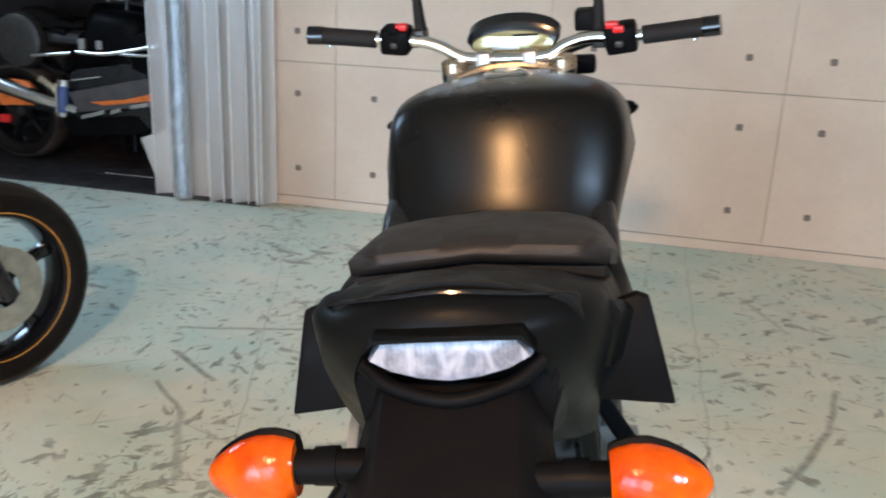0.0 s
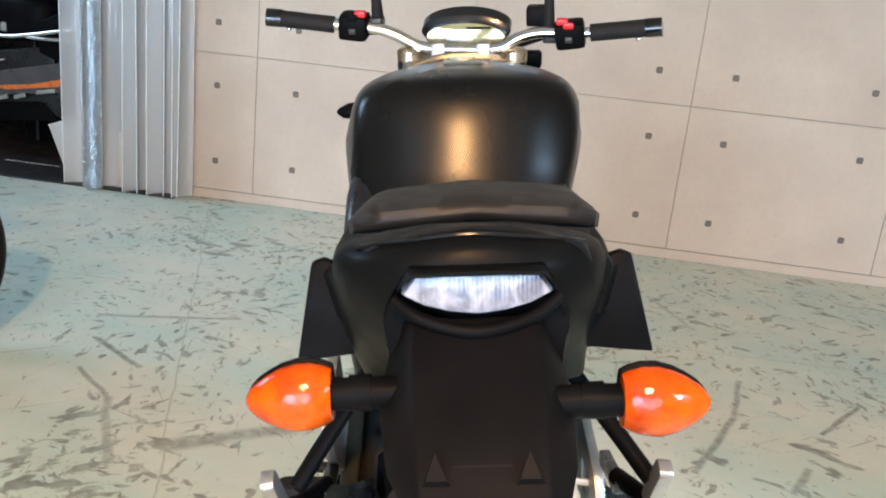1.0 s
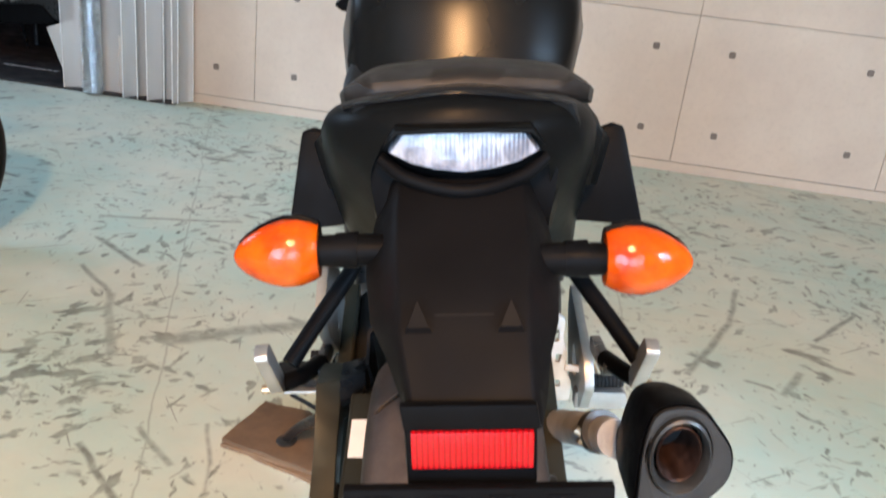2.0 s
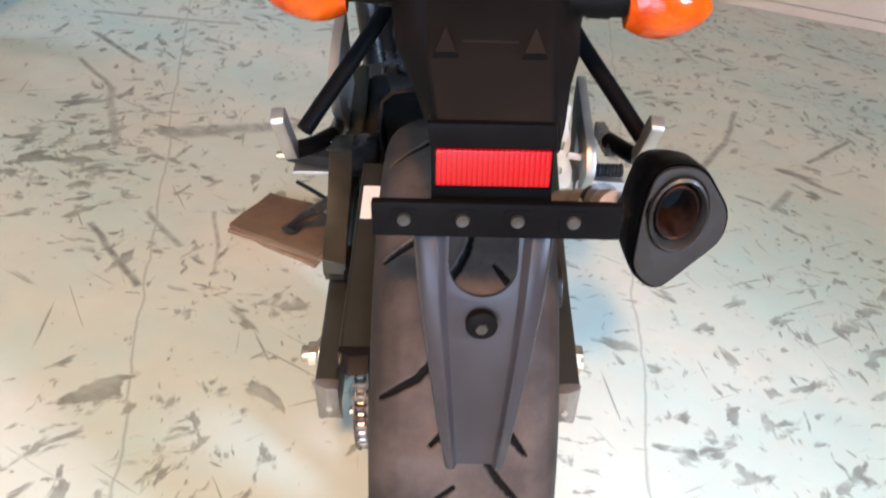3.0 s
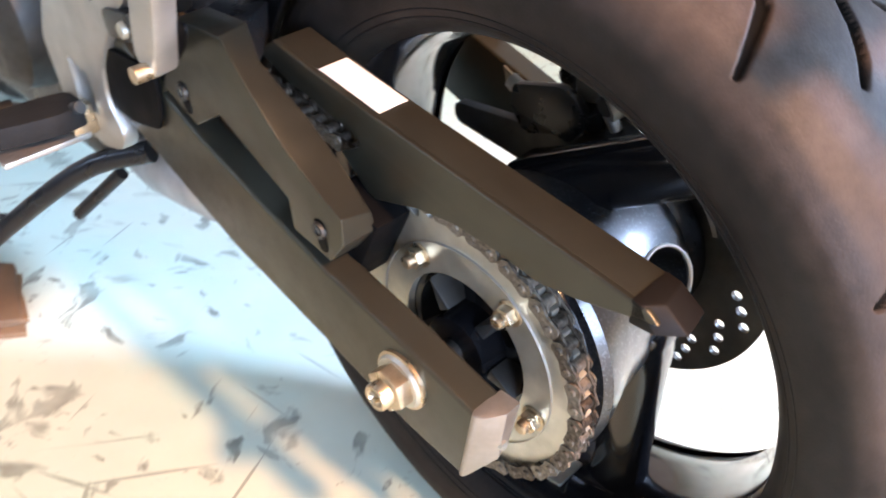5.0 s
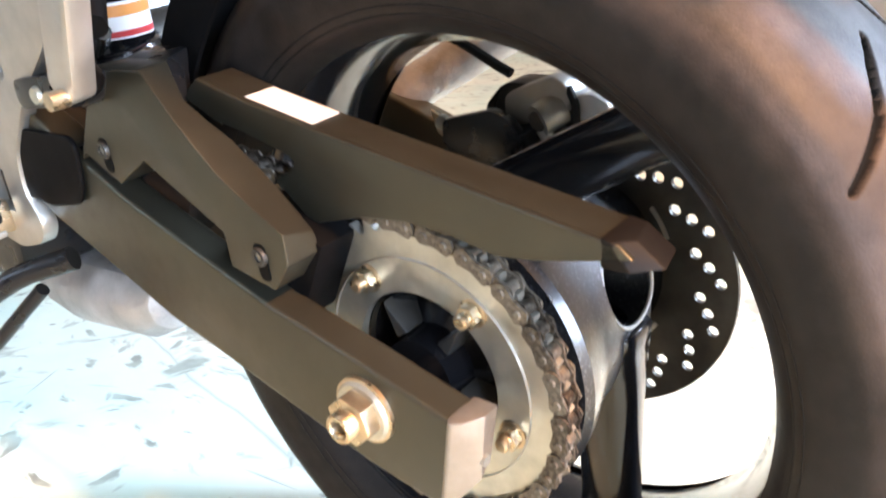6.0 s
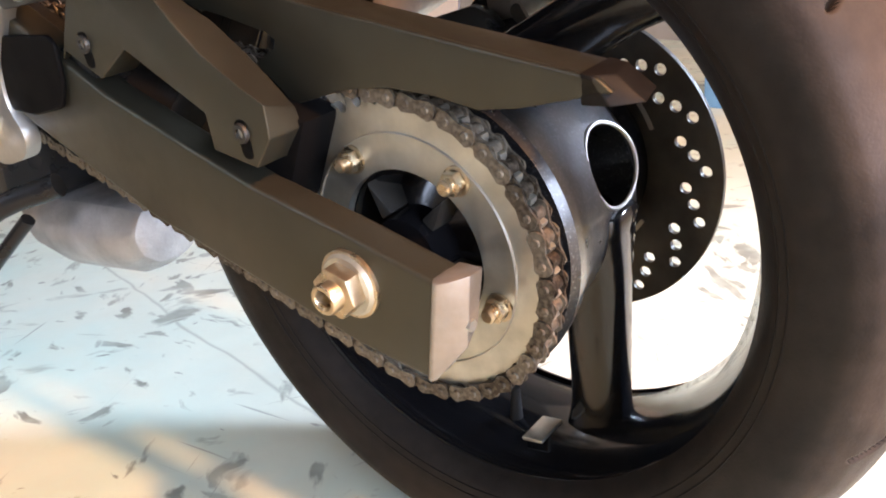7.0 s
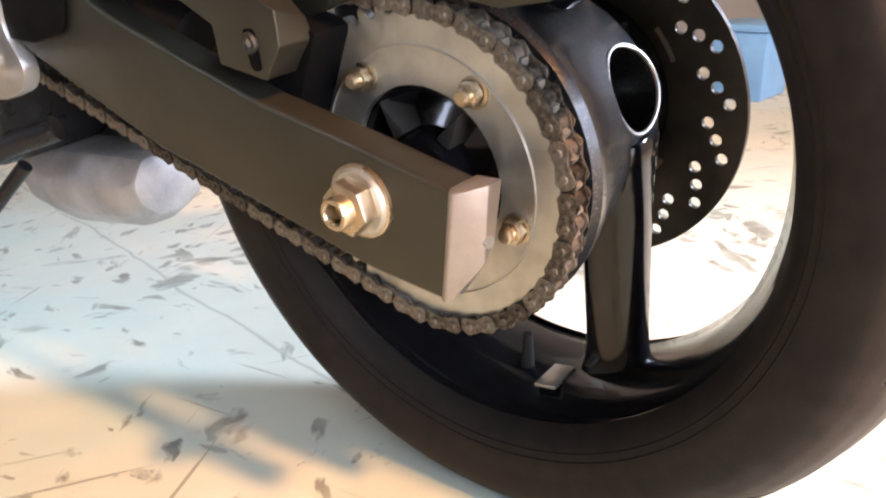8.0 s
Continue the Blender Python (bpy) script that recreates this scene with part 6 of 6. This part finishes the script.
    part("silencer", tube([(0.17, -0.90, 0.36), (0.20, -1.15, 0.42), (0.21, -1.45, 0.50)], (0.035, 0.055), 18, 4), chrome, own, "bright metal silencer")
    part("side_stand", tube([(-0.14, -0.85, 0.26), (-0.26, -0.88, 0.02)], 0.011, 10, 1), fork_black, own)
    return own


stripe_gold = Mat("stripe_gold", (0.85, 0.37, 0.07), 0.35).vary(40, 0.25).mat
parked_motorcycle(pose(-1.02, 2.40, 0.0, 0, 0, -17), "black motorcycle with an orange rim stripe, parked alongside", cowl_paint, stripe_gold, cowl_paint)
stored = parked_motorcycle(pose(-1.742, 5.15, 0.009, 0, 0, -90), "dark motorcycle with orange panels and chrome bars in the storage room", black_plastic, orange_paint, black_plastic)
bare = set(stored.children)
side_grey = Mat("side_grey", (0.06, 0.055, 0.055), 0.35).vary(12, 0.3).gloss(20, 0.25, 0.5).mat
blue_can = Mat("blue_can", (0.06, 0.10, 0.25), 0.35).vary(30, 0.2).mat
part("side_panel", prism([(-0.72, 0.277), (-0.25, 0.378), (-0.27, 0.245), (-0.675, 0.187)], "x", 0.182, 0.196, 0.006), side_grey, stored)
part("orange_stripe", prism([(-0.606, 0.241), (-0.42, 0.265), (-0.278, 0.302), (-0.283, 0.268), (-0.534, 0.230)], "x", 0.190, 0.200, 0.003), orange_paint, stored, "orange stripe")
part("orange_panel", prism(rounded([(-1.12, 0.325), (-0.93, 0.315), (-0.885, 0.25), (-0.897, 0.205), (-1.10, 0.19)], 0.02), "x", 0.17, 0.20, 0.008), orange_paint, stored, "orange lower panel")
part("canister", tube([(0.20, -0.737, 0.325), (0.20, -0.753, 0.175)], 0.028, 18, 1), blue_can, stored, "small blue canister")
part("canister_cap", tube([(0.20, -0.736, 0.335), (0.20, -0.738, 0.305)], 0.030, 18, 1), chrome, stored)
part("canister_foot", tube([(0.20, -0.753, 0.185), (0.20, -0.755, 0.165)], 0.030, 18, 1), chrome, stored)
part("canister_strap", tube([(0.232, -0.757, 0.32), (0.232, -0.765, 0.18)], 0.007, 8, 1), chrome, stored)
for y0, y1, z0, z1 in ((-0.651, -0.526, 0.158, 0.193), (-0.497, -0.442, 0.191, 0.209), (-0.39, -0.301, 0.224, 0.242)):
    part("step_plate", prism([(y0, z0), (y1, z1), (y1, z1 + 0.018), (y0, z0 + 0.018)], "x", 0.19, 0.21, 0.003), cast_alloy, stored)
part("guard_bar", tube([(0.20, -0.893, 0.433), (0.205, -0.79, 0.446), (0.20, -0.687, 0.457)], 0.009, 12, 4), chrome, stored, "bright chrome guard bar")
part("guard_bar", tube([(0.20, -0.656, 0.465), (0.205, -0.53, 0.462), (0.20, -0.43, 0.475), (0.19, -0.23, 0.517)], 0.0095, 12, 4), chrome, stored, "bright chrome guard bar")
part("guard_bar", tube([(0.20, -0.43, 0.468), (0.20, -0.33, 0.467), (0.19, -0.20, 0.475)], 0.0085, 12, 4), chrome, stored, "bright chrome guard bar")
part("pedal_rod", tube([(0.20, -0.69, 0.335), (0.19, -0.54, 0.36)], 0.005, 8, 1), chrome, stored)
part("frame_lug", box((0.03, 0.035, 0.05), (0.18, -0.63, 0.50), 0.008), cast_alloy, stored)
part("frame_lug", box((0.03, 0.03, 0.04), (0.18, -0.54, 0.50), 0.008), cast_alloy, stored)
part("engine_cover", lathe([(0.0, 0.13), (0.04, 0.12), (0.055, 0.09), (0.05, 0.05), (0.06, 0.0)], (0.15, -0.97, 0.50), segs=40), dark_steel, stored, "dark round engine cover")
part("heat_shield", tube([(0.20, -0.86, 0.335), (0.20, -0.80, 0.30), (0.20, -0.78, 0.27)], (0.018, 0.012), 12, 4), gold_zinc, stored)
part("red_lamp", box((0.03, 0.06, 0.04), (0.20, -1.07, 0.13), 0.01), red_plastic, stored, "red lamp")
for ob in set(stored.children) - bare:
    reshaped(ob, lambda v: Vector((v.x, 1.32 * v.y, 0.108 + 1.31 * v.z)))
parked_motorcycle(pose(-2.60, 6.25, 0.009, 0, 0, -97), "black motorcycle at the back of the dark storage room", cowl_paint, dark_steel, orange_paint)

# rubber mat in the doorway with pale dashes
mat_ob = thing("rubber_mat", "black rubber mat across the doorway with pale dashes", "mat")
part("sheet", box((2.70, 1.9, 0.008), (-2.60, 5.53, 0.0045), 0.002), dark_mat, mat_ob)
for k in range(9):
    part("dash", box((0.030, 0.011, 0.001), (-2.443 + 0.0384 * k, 4.930, 0.009)), white_label, mat_ob)
rod = thing("pipe_rack", "pale pipe on dark stands in the storage room", "rack")
part("pipe", tube([(-2.75, 5.6, 1.04), (-1.70, 5.6, 1.03)], 0.026, 14, 1), white_label, rod)
for x in (-2.68, -1.80):
    part("stand", tube([(x, 5.6, 0.009), (x, 5.6, 1.03)], 0.02, 10, 1), fork_black, rod)

# grey board leaning behind the curtain
board = thing("leaning_board", "pale grey board leaning behind the curtain", "board")
part("board", prism([(-1.885, 0.002), (-2.000, 0.305), (-1.80, 0.38), (-1.56, 0.30), (-1.56, 0.002)], "y", 4.648, 4.653, 0.001), skirting, board)

# blue box on the floor
crate = thing("storage_box", "light blue plastic storage box standing on the floor", "box", pose(2.72, 2.02, 0.0, 0, 0, 8))
blue_plastic = Mat("blue_plastic", (0.10, 0.30, 0.50), 0.45).vary(8, 0.12).grain(200, 0.1, 0.0005).mat
part("body", bevelled(loft([[(u * w, v * w * 0.7, z) for u, v in ((-1, -1), (1, -1), (1, 1), (-1, 1))] for z, w in ((0.0, 0.112), (0.20, 0.122))]), 0.008), blue_plastic, crate)
part("lid", box((0.256, 0.182, 0.022), (0, 0, 0.212), 0.006), blue_plastic, crate)

# vinyl strip curtain, drawn aside
curtain = thing("strip_curtain", "clear vinyl strip curtain bunched at the side of the opening", "curtain")
part("rail", box((2.66, 0.03, 0.05), (-2.57, 4.62, 2.56), 0.004), zinc, curtain)
rng = random.Random(11)
strips = [(-1.819, 4.605, 0.061, 24), (-1.757, 4.618, 0.095, -30), (-1.607, 4.605, 0.116, 20), (-1.519, 4.618, 0.102, -42), (-1.444, 4.601, 0.095, 48), (-1.382, 4.622, 0.095, -35), (-1.321, 4.604, 0.082, 40), (-1.266, 4.619, 0.068, -50), (-1.219, 4.609, 0.061, 55)]
for x, y, w, turn in strips:
    rows = []
    for k in range(25):
        z = 0.012 + 2.53 * k / 24
        sway, c, s = 0.004 * math.sin(1.7 * z + 40 * x), math.cos(radians(turn)), math.sin(radians(turn))
        line = [(w * u, 0.35 * w * (1 - u * u)) for u in np.linspace(-1, 1, 11)]
        line += [(a, q - 0.003) for a, q in line[::-1]]
        rows.append([(x + sway + a * c - q * s, y + a * s + q * c, z) for a, q in line])
    strip = part("strip", loft(rows), clear_vinyl, curtain, smooth=60)
    for i in (0, 10):
        part("strip_edge", tube([row[i] for row in rows[::4]], 0.0028, 6, 3), vinyl_edge_glint, strip, "strip edge with its bright highlight put into the colour")
rows = []
for k in range(160):
    z = 0.012 + 1.9 * k / 159
    rows.append([(-1.696 + (0.054 + 0.004 * noise.noise((3 * math.cos(a), 3 * math.sin(a), 26 * z))) * math.cos(a), 4.560 + 0.04 * math.sin(a), z) for a in np.linspace(0, 2 * math.pi, 36, endpoint=False)])
roll = thing("film_roll", "crinkled silvery film roll standing by the curtain", "film")
part("film", loft(rows), silver_film, roll, smooth=70)

# ---------------------------------------------------------------- wall sheets with their joints and tie marks
cols, levels = [-1.235, -0.858, 0.25, 1.357, 2.37, 3.40, 4.125], [0.052, 0.78, 1.505, 2.23, 2.955, 3.20]
tie = mesh_of(prism(rounded([(-0.016, -0.016), (0.016, -0.016), (0.016, 0.016), (-0.016, 0.016)], 0.008, 2), "y", -0.0012, 0.004), "tie_mark", tie_grey, 0)
for x0, x1 in zip(cols, cols[1:]):
    for z0, z1 in zip(levels, levels[1:]):
        part("wall_sheet", box((x1 - x0 - 0.003, 0.012, z1 - z0 - 0.003), ((x0 + x1) / 2, WALL + 0.006, (z0 + z1) / 2), 0.0012), wall_sheet, north, smooth=0)
for x in cols[1:6]:
    for dx in (-0.215, 0.215) if x < 1 else (-0.178, 0.187):
        for z in levels[:4]:
            for dz in (0.158, 0.562):
                ob = new("tie_mark", tie)
                ob.parent = north
                ob.location = (x + dx, WALL, z + dz)
